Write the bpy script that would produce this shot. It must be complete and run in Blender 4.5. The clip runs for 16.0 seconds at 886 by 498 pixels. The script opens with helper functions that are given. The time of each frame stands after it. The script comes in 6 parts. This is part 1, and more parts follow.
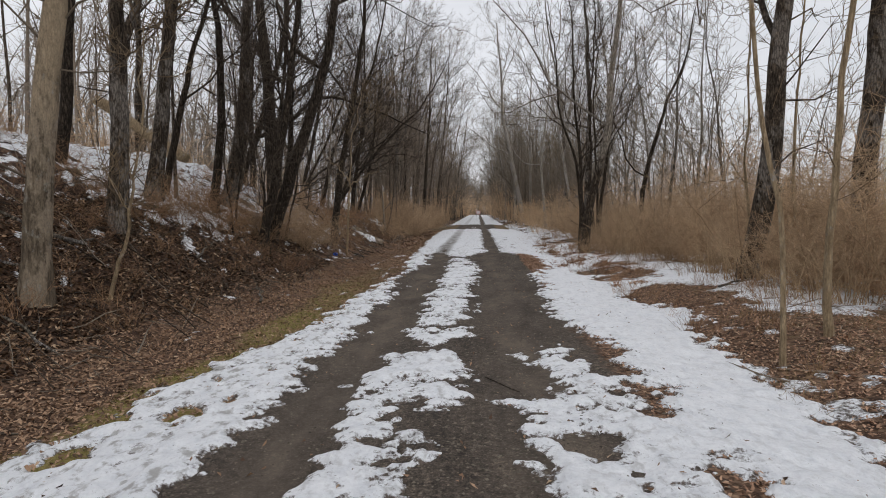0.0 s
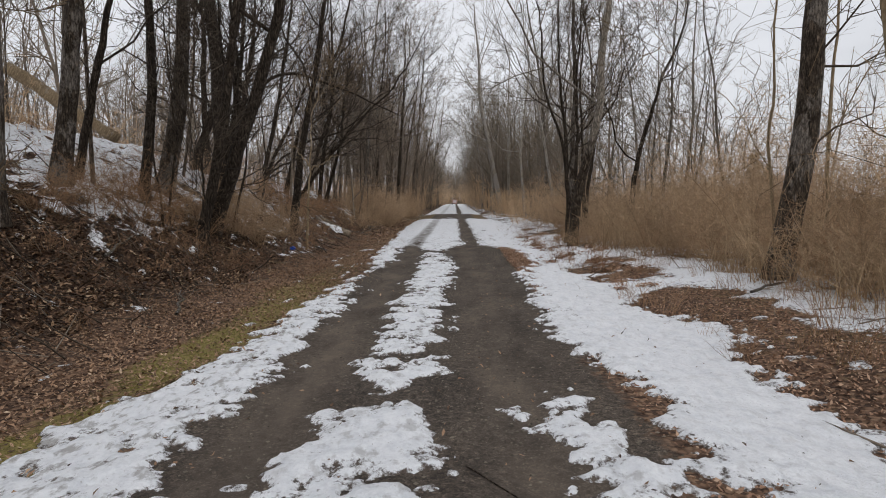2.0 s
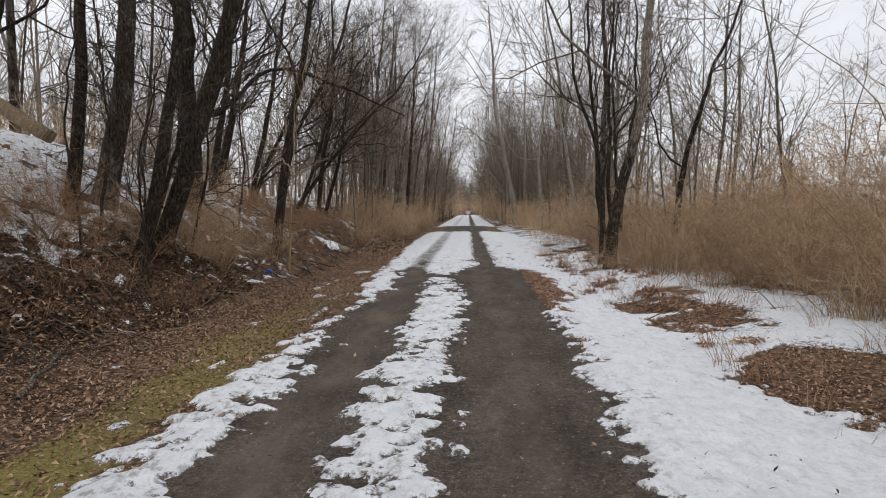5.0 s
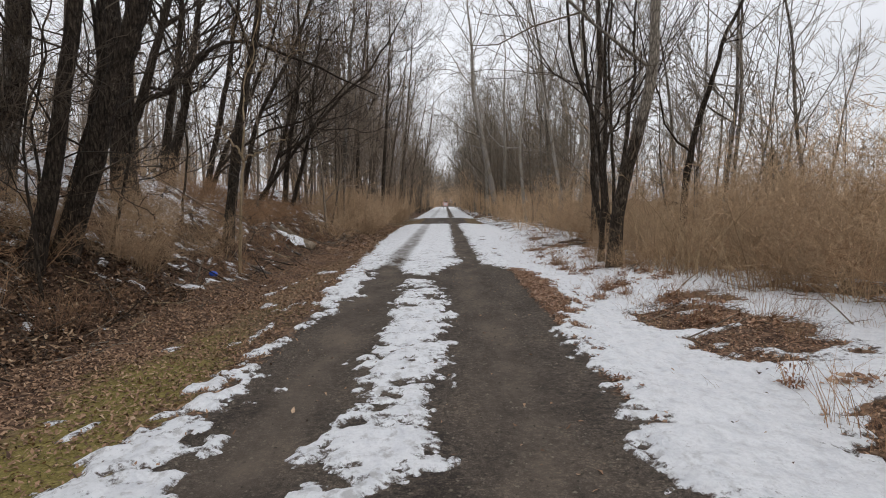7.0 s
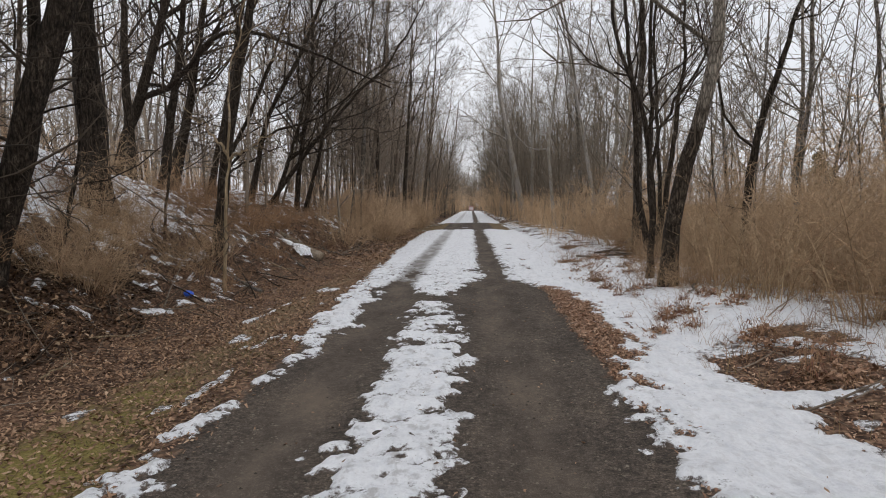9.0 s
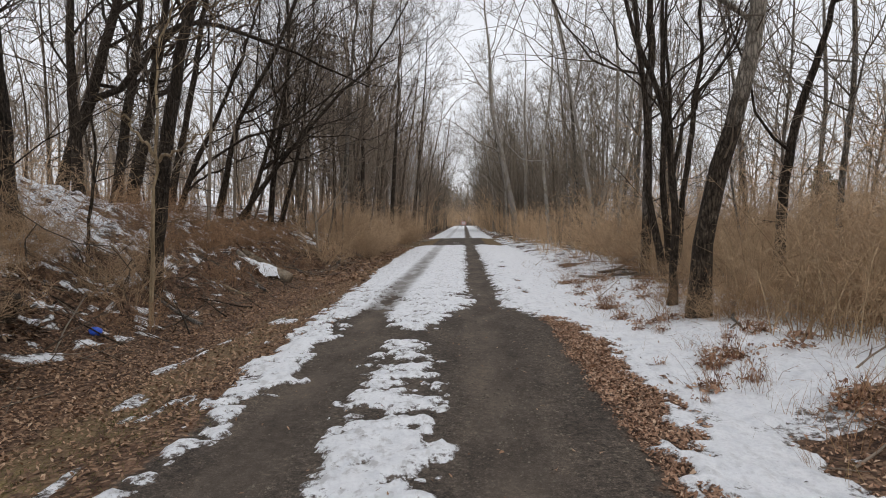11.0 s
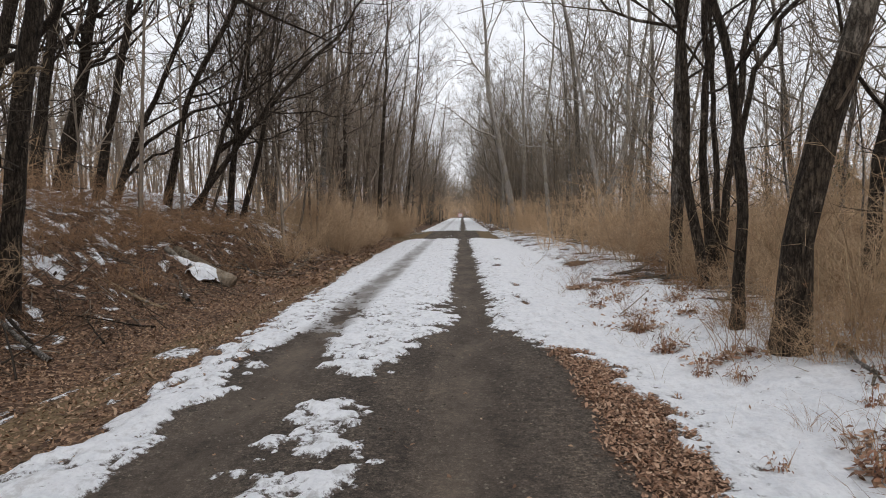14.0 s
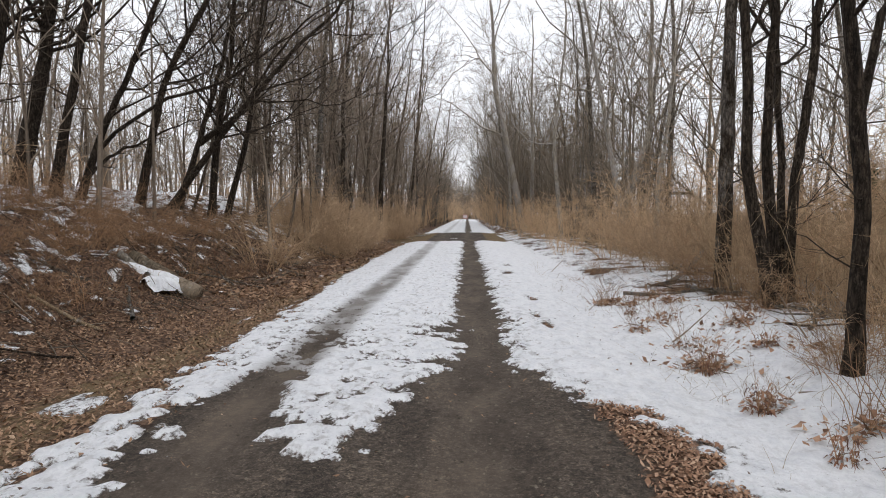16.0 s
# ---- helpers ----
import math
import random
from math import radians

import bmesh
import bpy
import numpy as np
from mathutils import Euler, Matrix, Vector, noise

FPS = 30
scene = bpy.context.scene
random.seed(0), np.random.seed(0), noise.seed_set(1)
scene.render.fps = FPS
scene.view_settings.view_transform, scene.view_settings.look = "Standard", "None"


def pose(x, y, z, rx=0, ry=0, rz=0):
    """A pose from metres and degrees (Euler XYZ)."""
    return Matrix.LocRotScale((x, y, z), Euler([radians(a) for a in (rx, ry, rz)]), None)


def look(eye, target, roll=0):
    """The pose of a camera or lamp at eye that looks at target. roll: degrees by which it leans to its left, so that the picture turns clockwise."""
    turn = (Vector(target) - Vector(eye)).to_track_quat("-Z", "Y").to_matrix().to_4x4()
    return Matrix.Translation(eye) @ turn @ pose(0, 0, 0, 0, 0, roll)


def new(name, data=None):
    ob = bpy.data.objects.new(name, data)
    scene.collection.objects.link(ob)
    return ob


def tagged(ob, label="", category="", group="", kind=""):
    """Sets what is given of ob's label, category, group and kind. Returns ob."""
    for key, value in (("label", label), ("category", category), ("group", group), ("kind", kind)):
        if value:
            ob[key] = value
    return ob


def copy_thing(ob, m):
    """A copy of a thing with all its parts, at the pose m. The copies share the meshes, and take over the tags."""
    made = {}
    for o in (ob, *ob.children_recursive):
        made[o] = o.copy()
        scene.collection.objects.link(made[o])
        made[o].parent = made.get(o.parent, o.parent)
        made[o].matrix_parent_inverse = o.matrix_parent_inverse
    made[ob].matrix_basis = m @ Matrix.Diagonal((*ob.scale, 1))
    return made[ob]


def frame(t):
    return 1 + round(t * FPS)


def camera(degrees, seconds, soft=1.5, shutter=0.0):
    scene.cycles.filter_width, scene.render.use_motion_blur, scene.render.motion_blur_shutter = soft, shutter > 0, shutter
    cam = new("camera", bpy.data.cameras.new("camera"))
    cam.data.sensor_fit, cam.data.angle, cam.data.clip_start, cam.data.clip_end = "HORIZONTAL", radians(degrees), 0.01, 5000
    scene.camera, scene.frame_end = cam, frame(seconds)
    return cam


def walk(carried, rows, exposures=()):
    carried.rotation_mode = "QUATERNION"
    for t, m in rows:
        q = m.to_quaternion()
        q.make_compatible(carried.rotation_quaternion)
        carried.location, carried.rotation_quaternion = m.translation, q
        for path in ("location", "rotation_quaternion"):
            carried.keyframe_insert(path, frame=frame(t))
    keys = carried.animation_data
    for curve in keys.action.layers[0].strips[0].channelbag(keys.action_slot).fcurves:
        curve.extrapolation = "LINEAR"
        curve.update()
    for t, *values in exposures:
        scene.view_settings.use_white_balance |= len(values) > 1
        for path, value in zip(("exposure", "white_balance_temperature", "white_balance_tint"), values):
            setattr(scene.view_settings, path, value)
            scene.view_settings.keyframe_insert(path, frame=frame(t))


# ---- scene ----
cam = camera(73.2, 16.0, 1.0)
METRES, EYE, TILT, LEAN, TURN = 17.021, 1.6, 0.0, 0.0, 3.4
ROWS = [
    (0.0, 0.0, 0.0, 0.0, -0.03, -3.7, 0.41),
    (0.5, 0.0037, 0.0322, 0.0004, -0.5, -3.91, 0.33),
    (1.0, 0.0014, 0.0673, 0.0019, -1.03, -3.96, 0.4),
    (1.5, 0.0101, 0.0986, 0.0018, -0.34, -4.88, 0.31),
    (2.0, 0.0077, 0.1297, -0.0016, -2.28, -4.75, 0.3),
    (2.5, 0.0136, 0.1619, 0.0002, -1.44, -4.41, 0.34),
    (3.0, 0.0207, 0.191, 0.0017, -0.8, -4.37, 0.21),
    (5.5, 0.0175, 0.3516, 0.0016, -1.16, -3.6, 0.32),
    (6.0, 0.0143, 0.3854, 0.0018, -3.19, -3.57, 0.42),
    (6.5, 0.0239, 0.4154, 0.0009, -2.24, -4.6, 0.42),
    (7.0, 0.0226, 0.4457, -0.0014, -3.18, -4.51, 0.46),
    (7.5, 0.0275, 0.4769, 0.0006, -1.64, -4.46, 0.58),
    (8.0, 0.0332, 0.5049, 0.0014, -0.92, -3.85, 0.55),
    (8.5, 0.0294, 0.5363, 0.0022, -0.86, -3.2, 0.58),
    (9.0, 0.0368, 0.5669, 0.0009, -0.68, -4.11, 0.51),
    (11.5, 0.0528, 0.7196, -0.002, -2.02, -2.52, 0.77),
    (12.0, 0.0533, 0.7494, -0.0048, -3.01, -2.53, 0.81),
    (12.5, 0.0566, 0.7812, -0.0035, -2.53, -2.67, 0.83),
    (13.0, 0.0665, 0.8097, -0.0028, -2.76, -2.37, 0.69),
    (13.5, 0.0676, 0.841, -0.0033, -3.55, -2.37, 0.74),
    (14.0, 0.0778, 0.8706, -0.0045, -1.57, -3.43, 0.63),
    (14.5, 0.079, 0.8984, -0.0064, -1.26, -3.77, 0.51),
    (15.0, 0.0783, 0.9282, -0.0039, 0.06, -3.85, 0.54),
    (15.5, 0.0858, 0.9569, -0.0032, 1.15, -3.21, 0.42),
    (16.0, 0.0824, 0.9856, -0.0058, -1.11, -3.29, 0.4),
]
walk(cam, [(t, pose(0, 0, EYE, TILT, LEAN, TURN) @ pose(METRES * x, METRES * y, METRES * z, 90 + pitch, roll, yaw)) for t, x, y, z, yaw, pitch, roll in ROWS],
     [(0.0, -0.06), (3.0, 0.03), (5.5, 0.17), (8.0, 0.13), (12.5, 0.20), (14.0, 0.26), (16.0, 0.41)])

# ---- world, light ----
world = bpy.data.worlds.new("overcast_sky")
scene.world = world
world.use_nodes = True
wn, wl = world.node_tree.nodes, world.node_tree.links
wn.clear()
sky = wn.new("ShaderNodeTexSky")
sky.sky_type = 'NISHITA'
sky.sun_disc = False
sky.sun_elevation, sky.sun_rotation = radians(38), radians(200)
sky.air_density, sky.dust_density = 1.4, 3.0
dim = wn.new("ShaderNodeVectorMath")
dim.operation = 'SCALE'
dim.inputs["Scale"].default_value = 0.07
cloud_co = wn.new("ShaderNodeTexCoord")
cloud_map = wn.new("ShaderNodeMapping")
cloud_map.inputs["Scale"].default_value = (1.5, 1.5, 5.0)
cloud = wn.new("ShaderNodeTexNoise")
cloud.inputs["Scale"].default_value = 1.6
cloud.inputs["Detail"].default_value = 4.0
cloud_ramp = wn.new("ShaderNodeValToRGB")
cloud_ramp.color_ramp.elements[0].position, cloud_ramp.color_ramp.elements[0].color = 0.3, (0.57, 0.578, 0.613, 1)
cloud_ramp.color_ramp.elements[1].position, cloud_ramp.color_ramp.elements[1].color = 0.7, (0.735, 0.743, 0.782, 1)
cover = wn.new("ShaderNodeMix")
cover.data_type = 'RGBA'
cover.inputs["Factor"].default_value = 0.9
bg = wn.new("ShaderNodeBackground")
bg.inputs["Strength"].default_value = 1.27
wo = wn.new("ShaderNodeOutputWorld")
wl.new(sky.outputs["Color"], dim.inputs[0])
wl.new(cloud_co.outputs["Generated"], cloud_map.inputs["Vector"])
wl.new(cloud_map.outputs["Vector"], cloud.inputs["Vector"])
wl.new(cloud.outputs["Fac"], cloud_ramp.inputs["Fac"])
wl.new(dim.outputs["Vector"], cover.inputs["A"])
wl.new(cloud_ramp.outputs["Color"], cover.inputs["B"])
wl.new(cover.outputs["Result"], bg.inputs["Color"])
wl.new(bg.outputs["Background"], wo.inputs["Surface"])
sun = new("sun", bpy.data.lights.new("sun", 'SUN'))
sun.data.energy, sun.data.angle, sun.data.color = 0.5, radians(40), (1.0, 0.97, 0.93)
sun.matrix_world = look((10, -20, 30), (0, 10, 0))


# ---- materials ----
def nodes_of(name):
    m = bpy.data.materials.new(name)
    m.use_nodes = True
    nt = m.node_tree
    return m, nt.nodes, nt.links, nt.nodes["Principled BSDF"]


def ramp(nodes, stops):
    r = nodes.new("ShaderNodeValToRGB")
    el = r.color_ramp.elements
    while len(el) < len(stops):
        el.new(0.5)
    for e, (p, c) in zip(el, stops):
        e.position, e.color = p, (*c, 1)
    return r


def tex_noise(nodes, links, vec, scale, detail=5.0, rough=0.6, stretch=None):
    if stretch:
        mp = nodes.new("ShaderNodeMapping")
        mp.inputs["Scale"].default_value = stretch
        links.new(vec, mp.inputs["Vector"])
        vec = mp.outputs["Vector"]
    t = nodes.new("ShaderNodeTexNoise")
    t.inputs["Scale"].default_value, t.inputs["Detail"].default_value, t.inputs["Roughness"].default_value = scale, detail, rough
    links.new(vec, t.inputs["Vector"])
    return t


def mixed(nodes, links, fac, a, b, kind='MIX'):
    x = nodes.new("ShaderNodeMix")
    x.data_type, x.blend_type = 'RGBA', kind
    for key, v in (("Factor", fac), ("A", a), ("B", b)):
        if isinstance(v, (int, float)):
            x.inputs[key].default_value = v
        elif isinstance(v, tuple):
            x.inputs[key].default_value = (*v, 1)
        else:
            links.new(v, x.inputs[key])
    return x.outputs["Result"]


def bumped(nodes, links, bsdf, height, strength, distance):
    b = nodes.new("ShaderNodeBump")
    b.inputs["Strength"].default_value, b.inputs["Distance"].default_value = strength, distance
    links.new(height, b.inputs["Height"])
    links.new(b.outputs["Normal"], bsdf.inputs["Normal"])


def warm(c):
    return (c[0] * 1.02, c[1] * 0.985, c[2] * 0.88)


def bark(name, dark, light, patch=None, rough=0.92, plates=1.0, above=None):
    """Furrowed bark in long plates; patch is the colour of pale peeled or lichened areas."""
    m, n, l, p = nodes_of(name)
    co = n.new("ShaderNodeTexCoord").outputs["Object"]
    dark, light = warm(dark), warm(light)
    streak = tex_noise(n, l, co, 13.0, 7, 0.7, (2.2, 2.2, 0.32))
    fine = tex_noise(n, l, co, 60.0, 4, 0.6, (1.2, 1.2, 0.5))
    blot = tex_noise(n, l, co, 1.9, 6, 0.68, (1.3, 1.3, 0.6))
    lichen = tex_noise(n, l, co, 5.5, 6, 0.75, (1.0, 1.0, 0.7))
    warp = n.new("ShaderNodeMixRGB")
    warp.inputs[0].default_value = 0.05
    l.new(co, warp.inputs[1])
    l.new(fine.outputs["Color"], warp.inputs[2])
    long = n.new("ShaderNodeMapping")
    long.inputs["Scale"].default_value = (1.0, 1.0, 0.2)
    l.new(warp.outputs[0], long.inputs["Vector"])
    plate = n.new("ShaderNodeTexVoronoi")
    plate.feature = 'DISTANCE_TO_EDGE'
    plate.inputs["Scale"].default_value = 26.0
    l.new(long.outputs["Vector"], plate.inputs["Vector"])
    furrow = ramp(n, [(0.02, (0.22, 0.21, 0.2)), (0.16, (0.85, 0.85, 0.85)), (0.4, (1.25, 1.24, 1.22))])
    l.new(plate.outputs["Distance"], furrow.inputs["Fac"])
    c = ramp(n, [(0.38, dark), (0.58, light), (0.72, tuple(v * 1.7 for v in light))])
    l.new(streak.outputs["Fac"], c.inputs["Fac"])
    col = c.outputs["Color"]
    if patch:
        edge = ramp(n, [(0.49, (0, 0, 0)), (0.54, (1, 1, 1))])
        l.new(blot.outputs["Fac"], edge.inputs["Fac"])
        col = mixed(n, l, edge.outputs["Color"], col, patch)
    if above:
        up = n.new("ShaderNodeSeparateXYZ")
        l.new(co, up.inputs["Vector"])
        rise = n.new("ShaderNodeMath")
        rise.operation = 'MULTIPLY_ADD'
        l.new(blot.outputs["Fac"], rise.inputs[0])
        rise.inputs[1].default_value = 4.0
        l.new(up.outputs["Z"], rise.inputs[2])
        bare = ramp(n, [(0.0, (0, 0, 0)), (1.0, (0.9, 0.9, 0.9))])
        span = n.new("ShaderNodeMapRange")
        span.inputs["From Min"].default_value, span.inputs["From Max"].default_value = above[0] + 1.8, above[0] + 2.5
        l.new(rise.outputs[0], span.inputs["Value"])
        l.new(span.outputs["Result"], bare.inputs["Fac"])
        col = mixed(n, l, bare.outputs["Color"], col, above[1])
    crust = ramp(n, [(0.57, (0, 0, 0)), (0.66, (0.55, 0.55, 0.55))])
    l.new(lichen.outputs["Fac"], crust.inputs["Fac"])
    col = mixed(n, l, crust.outputs["Color"], col, tuple(min(0.5, v * 2.6 + 0.05) for v in light))
    col = mixed(n, l, 0.85 * plates, col, furrow.outputs["Color"], 'MULTIPLY')
    tone = ramp(n, [(0.3, (0.68, 0.68, 0.68)), (0.7, (1.25, 1.23, 1.2))])
    l.new(fine.outputs["Fac"], tone.inputs["Fac"])
    col = mixed(n, l, 0.8, col, tone.outputs["Color"], 'MULTIPLY')
    info = n.new("ShaderNodeObjectInfo")
    vary = ramp(n, [(0.0, (0.75, 0.74, 0.74)), (1.0, (1.2, 1.2, 1.2))])
    l.new(info.outputs["Random"], vary.inputs["Fac"])
    col = mixed(n, l, 0.7, col, vary.outputs["Color"], 'MULTIPLY')
    l.new(col, p.inputs["Base Color"])
    p.inputs["Roughness"].default_value = rough
    p.inputs["Specular IOR Level"].default_value = 0.2
    hgt = mixed(n, l, 0.6 * plates, streak.outputs["Fac"], plate.outputs["Distance"])
    bumped(n, l, p, hgt, 1.0, 0.07)
    return m


def stem_material(name, a, b, rough=0.85, spread=0.0):
    """Thin stems, each island with a shade of its own."""
    m, n, l, p = nodes_of(name)
    geo = n.new("ShaderNodeNewGeometry")
    c = ramp(n, [(0.0, warm(a)), (1.0, warm(b))])
    l.new(geo.outputs["Random Per Island"], c.inputs["Fac"])
    co = n.new("ShaderNodeTexCoord").outputs["Object"]
    t = tex_noise(n, l, co, 14.0, 3)
    tone = ramp(n, [(0.3, (0.75, 0.75, 0.75)), (0.7, (1.2, 1.2, 1.2))])
    l.new(t.outputs["Fac"], tone.inputs["Fac"])
    info = n.new("ShaderNodeObjectInfo")
    vary = ramp(n, [(0.0, (0.62, 0.6, 0.58)), (0.5, (1.0, 1.0, 1.0)), (1.0, (1.25, 1.22, 1.18))])
    l.new(info.outputs["Random"], vary.inputs["Fac"])
    col = mixed(n, l, 0.8, c.outputs["Color"], tone.outputs["Color"], 'MULTIPLY')
    l.new(mixed(n, l, spread, col, vary.outputs["Color"], 'MULTIPLY'), p.inputs["Base Color"])
    p.inputs["Roughness"].default_value = rough
    p.inputs["Specular IOR Level"].default_value = 0.25
    return m


def leaf_material(name, stops):
    m, n, l, p = nodes_of(name)
    geo = n.new("ShaderNodeNewGeometry")
    c = ramp(n, [(at, warm(c)) for at, c in stops])
    l.new(geo.outputs["Random Per Island"], c.inputs["Fac"])
    co = n.new("ShaderNodeTexCoord").outputs["Object"]
    t = tex_noise(n, l, co, 40.0, 3)
    tone = ramp(n, [(0.3, (0.7, 0.68, 0.66)), (0.7, (1.2, 1.2, 1.2))])
    l.new(t.outputs["Fac"], tone.inputs["Fac"])
    l.new(mixed(n, l, 0.8, c.outputs["Color"], tone.outputs["Color"], 'MULTIPLY'), p.inputs["Base Color"])
    p.inputs["Roughness"].default_value = 0.7
    p.inputs["Specular IOR Level"].default_value = 0.3
    return m


def ground_material():
    """Packed dirt, leaf litter, moss and dead grass, mixed by the sheet's own attributes."""
    m, n, l, p = nodes_of("woodland_ground")
    co = n.new("ShaderNodeTexCoord").outputs["Object"]

    def attr(name):
        a = n.new("ShaderNodeAttribute")
        a.attribute_name = name
        return a.outputs["Fac"]

    # packed dirt with fine grit and damp blotches
    grit = tex_noise(n, l, co, 110.0, 5, 0.7)
    damp = tex_noise(n, l, co, 1.3, 5, 0.6, (1.6, 0.6, 1.0))
    d1 = ramp(n, [(0.3, (0.041, 0.033, 0.026)), (0.5, (0.093, 0.075, 0.06)), (0.72, (0.22, 0.182, 0.15))])
    l.new(grit.outputs["Fac"], d1.inputs["Fac"])
    d2 = ramp(n, [(0.33, (0.66, 0.65, 0.65)), (0.5, (1.0, 1.0, 1.0)), (0.67, (1.34, 1.32, 1.28))])
    l.new(damp.outputs["Fac"], d2.inputs["Fac"])
    dirt = mixed(n, l, 1.0, d1.outputs["Color"], d2.outputs["Color"], 'MULTIPLY')
    clod = tex_noise(n, l, co, 14.0, 8, 0.75)
    d3 = ramp(n, [(0.34, (0.34, 0.33, 0.32)), (0.5, (1.0, 1.0, 1.0)), (0.68, (1.75, 1.7, 1.62))])
    l.new(clod.outputs["Fac"], d3.inputs["Fac"])
    dirt = mixed(n, l, 0.9, dirt, d3.outputs["Color"], 'MULTIPLY')
    chip = n.new("ShaderNodeTexVoronoi")
    chip.inputs["Scale"].default_value = 62.0
    l.new(co, chip.inputs["Vector"])
    chip_tone = n.new("ShaderNodeSeparateColor")
    l.new(chip.outputs["Color"], chip_tone.inputs["Color"])
    d4 = ramp(n, [(0.0, (0.45, 0.45, 0.46)), (0.6, (0.85, 0.85, 0.85)), (0.9, (1.2, 1.19, 1.17)), (1.0, (1.6, 1.56, 1.5))])
    l.new(chip_tone.outputs[0], d4.inputs["Fac"])
    dirt = mixed(n, l, 0.85, dirt, d4.outputs["Color"], 'MULTIPLY')
    silt = mixed(n, l, 1.0, (0.138, 0.11, 0.086), d2.outputs["Color"], 'MULTIPLY')
    wheel = n.new("ShaderNodeMath")
    wheel.operation = 'MULTIPLY'
    l.new(attr("rut"), wheel.inputs[0])
    l.new(damp.outputs["Fac"], wheel.inputs[1])
    dirt = mixed(n, l, wheel.outputs[0], dirt, silt)
    # leaf litter: crossed cells of brown with dark gaps
    cell = n.new("ShaderNodeTexVoronoi")
    cell.inputs["Scale"].default_value = 24.0
    cell.inputs["Randomness"].default_value = 1.0
    warp = tex_noise(n, l, co, 9.0, 3)
    wv = n.new("ShaderNodeMixRGB")
    wv.inputs[0].default_value = 0.06
    l.new(co, wv.inputs[1])
    l.new(warp.outputs["Color"], wv.inputs[2])
    l.new(wv.outputs[0], cell.inputs["Vector"])
    sep = n.new("ShaderNodeSeparateColor")
    l.new(cell.outputs["Color"], sep.inputs["Color"])
    lc = ramp(n, [(0.0, (0.06, 0.037, 0.026)), (0.35, (0.14, 0.086, 0.058)), (0.7, (0.24, 0.15, 0.10)), (1.0, (0.32, 0.22, 0.15))])
    l.new(sep.outputs[0], lc.inputs["Fac"])
    gap = ramp(n, [(0.35, (1, 1, 1)), (0.8, (0.45, 0.42, 0.4))])
    l.new(cell.outputs["Distance"], gap.inputs["Fac"])
    big = tex_noise(n, l, co, 0.8, 5, 0.65)
    tone = ramp(n, [(0.3, (0.55, 0.53, 0.52)), (0.7, (1.2, 1.15, 1.08))])
    l.new(big.outputs["Fac"], tone.inputs["Fac"])
    leaf = mixed(n, l, 1.0, lc.outputs["Color"], gap.outputs["Color"], 'MULTIPLY')
    leaf = mixed(n, l, 1.0, leaf, tone.outputs["Color"], 'MULTIPLY')
    mould = ramp(n, [(0.42, (0.28, 0.26, 0.25)), (0.6, (0.85, 0.83, 0.8))])
    l.new(warp.outputs["Fac"], mould.inputs["Fac"])
    leaf = mixed(n, l, attr("mould"), leaf, mixed(n, l, 1.0, leaf, mould.outputs["Color"], 'MULTIPLY'))
    # moss and short grass
    mo = tex_noise(n, l, co, 45.0, 5, 0.7)
    mc = ramp(n, [(0.3, (0.09, 0.072, 0.022)), (0.55, (0.235, 0.19, 0.06)), (0.75, (0.37, 0.295, 0.13))])
    l.new(mo.outputs["Fac"], mc.inputs["Fac"])
    # dead straw
    st = tex_noise(n, l, co, 40.0, 4, 0.7, (1.0, 0.4, 1.0))
    sc = ramp(n, [(0.3, (0.09, 0.06, 0.03)), (0.6, (0.22, 0.155, 0.085)), (0.8, (0.32, 0.24, 0.14))])
    l.new(st.outputs["Fac"], sc.inputs["Fac"])
    spread = tex_noise(n, l, co, 5.0, 6, 0.7)

    def mask(name):
        a = n.new("ShaderNodeMath")
        a.operation = 'ADD'
        l.new(attr(name), a.inputs[0])
        s = n.new("ShaderNodeMath")
        s.operation = 'MULTIPLY_ADD'
        l.new(spread.outputs["Fac"], s.inputs[0])
        s.inputs[1].default_value, s.inputs[2].default_value = 1.1, -0.55
        l.new(s.outputs[0], a.inputs[1])
        r = ramp(n, [(0.38, (0, 0, 0)), (0.62, (1, 1, 1))])
        l.new(a.outputs[0], r.inputs["Fac"])
        return r.outputs["Color"]

    col = mixed(n, l, mask("straw"), leaf, sc.outputs["Color"])
    col = mixed(n, l, mask("moss"), col, mc.outputs["Color"])
    col = mixed(n, l, mask("dirt"), col, dirt)
    l.new(col, p.inputs["Base Color"])
    p.inputs["Roughness"].default_value = 0.9
    p.inputs["Specular IOR Level"].default_value = 0.25
    hgt = mixed(n, l, mask("dirt"), cell.outputs["Distance"], grit.outputs["Fac"])
    bumped(n, l, p, hgt, 0.7, 0.02)
    return m


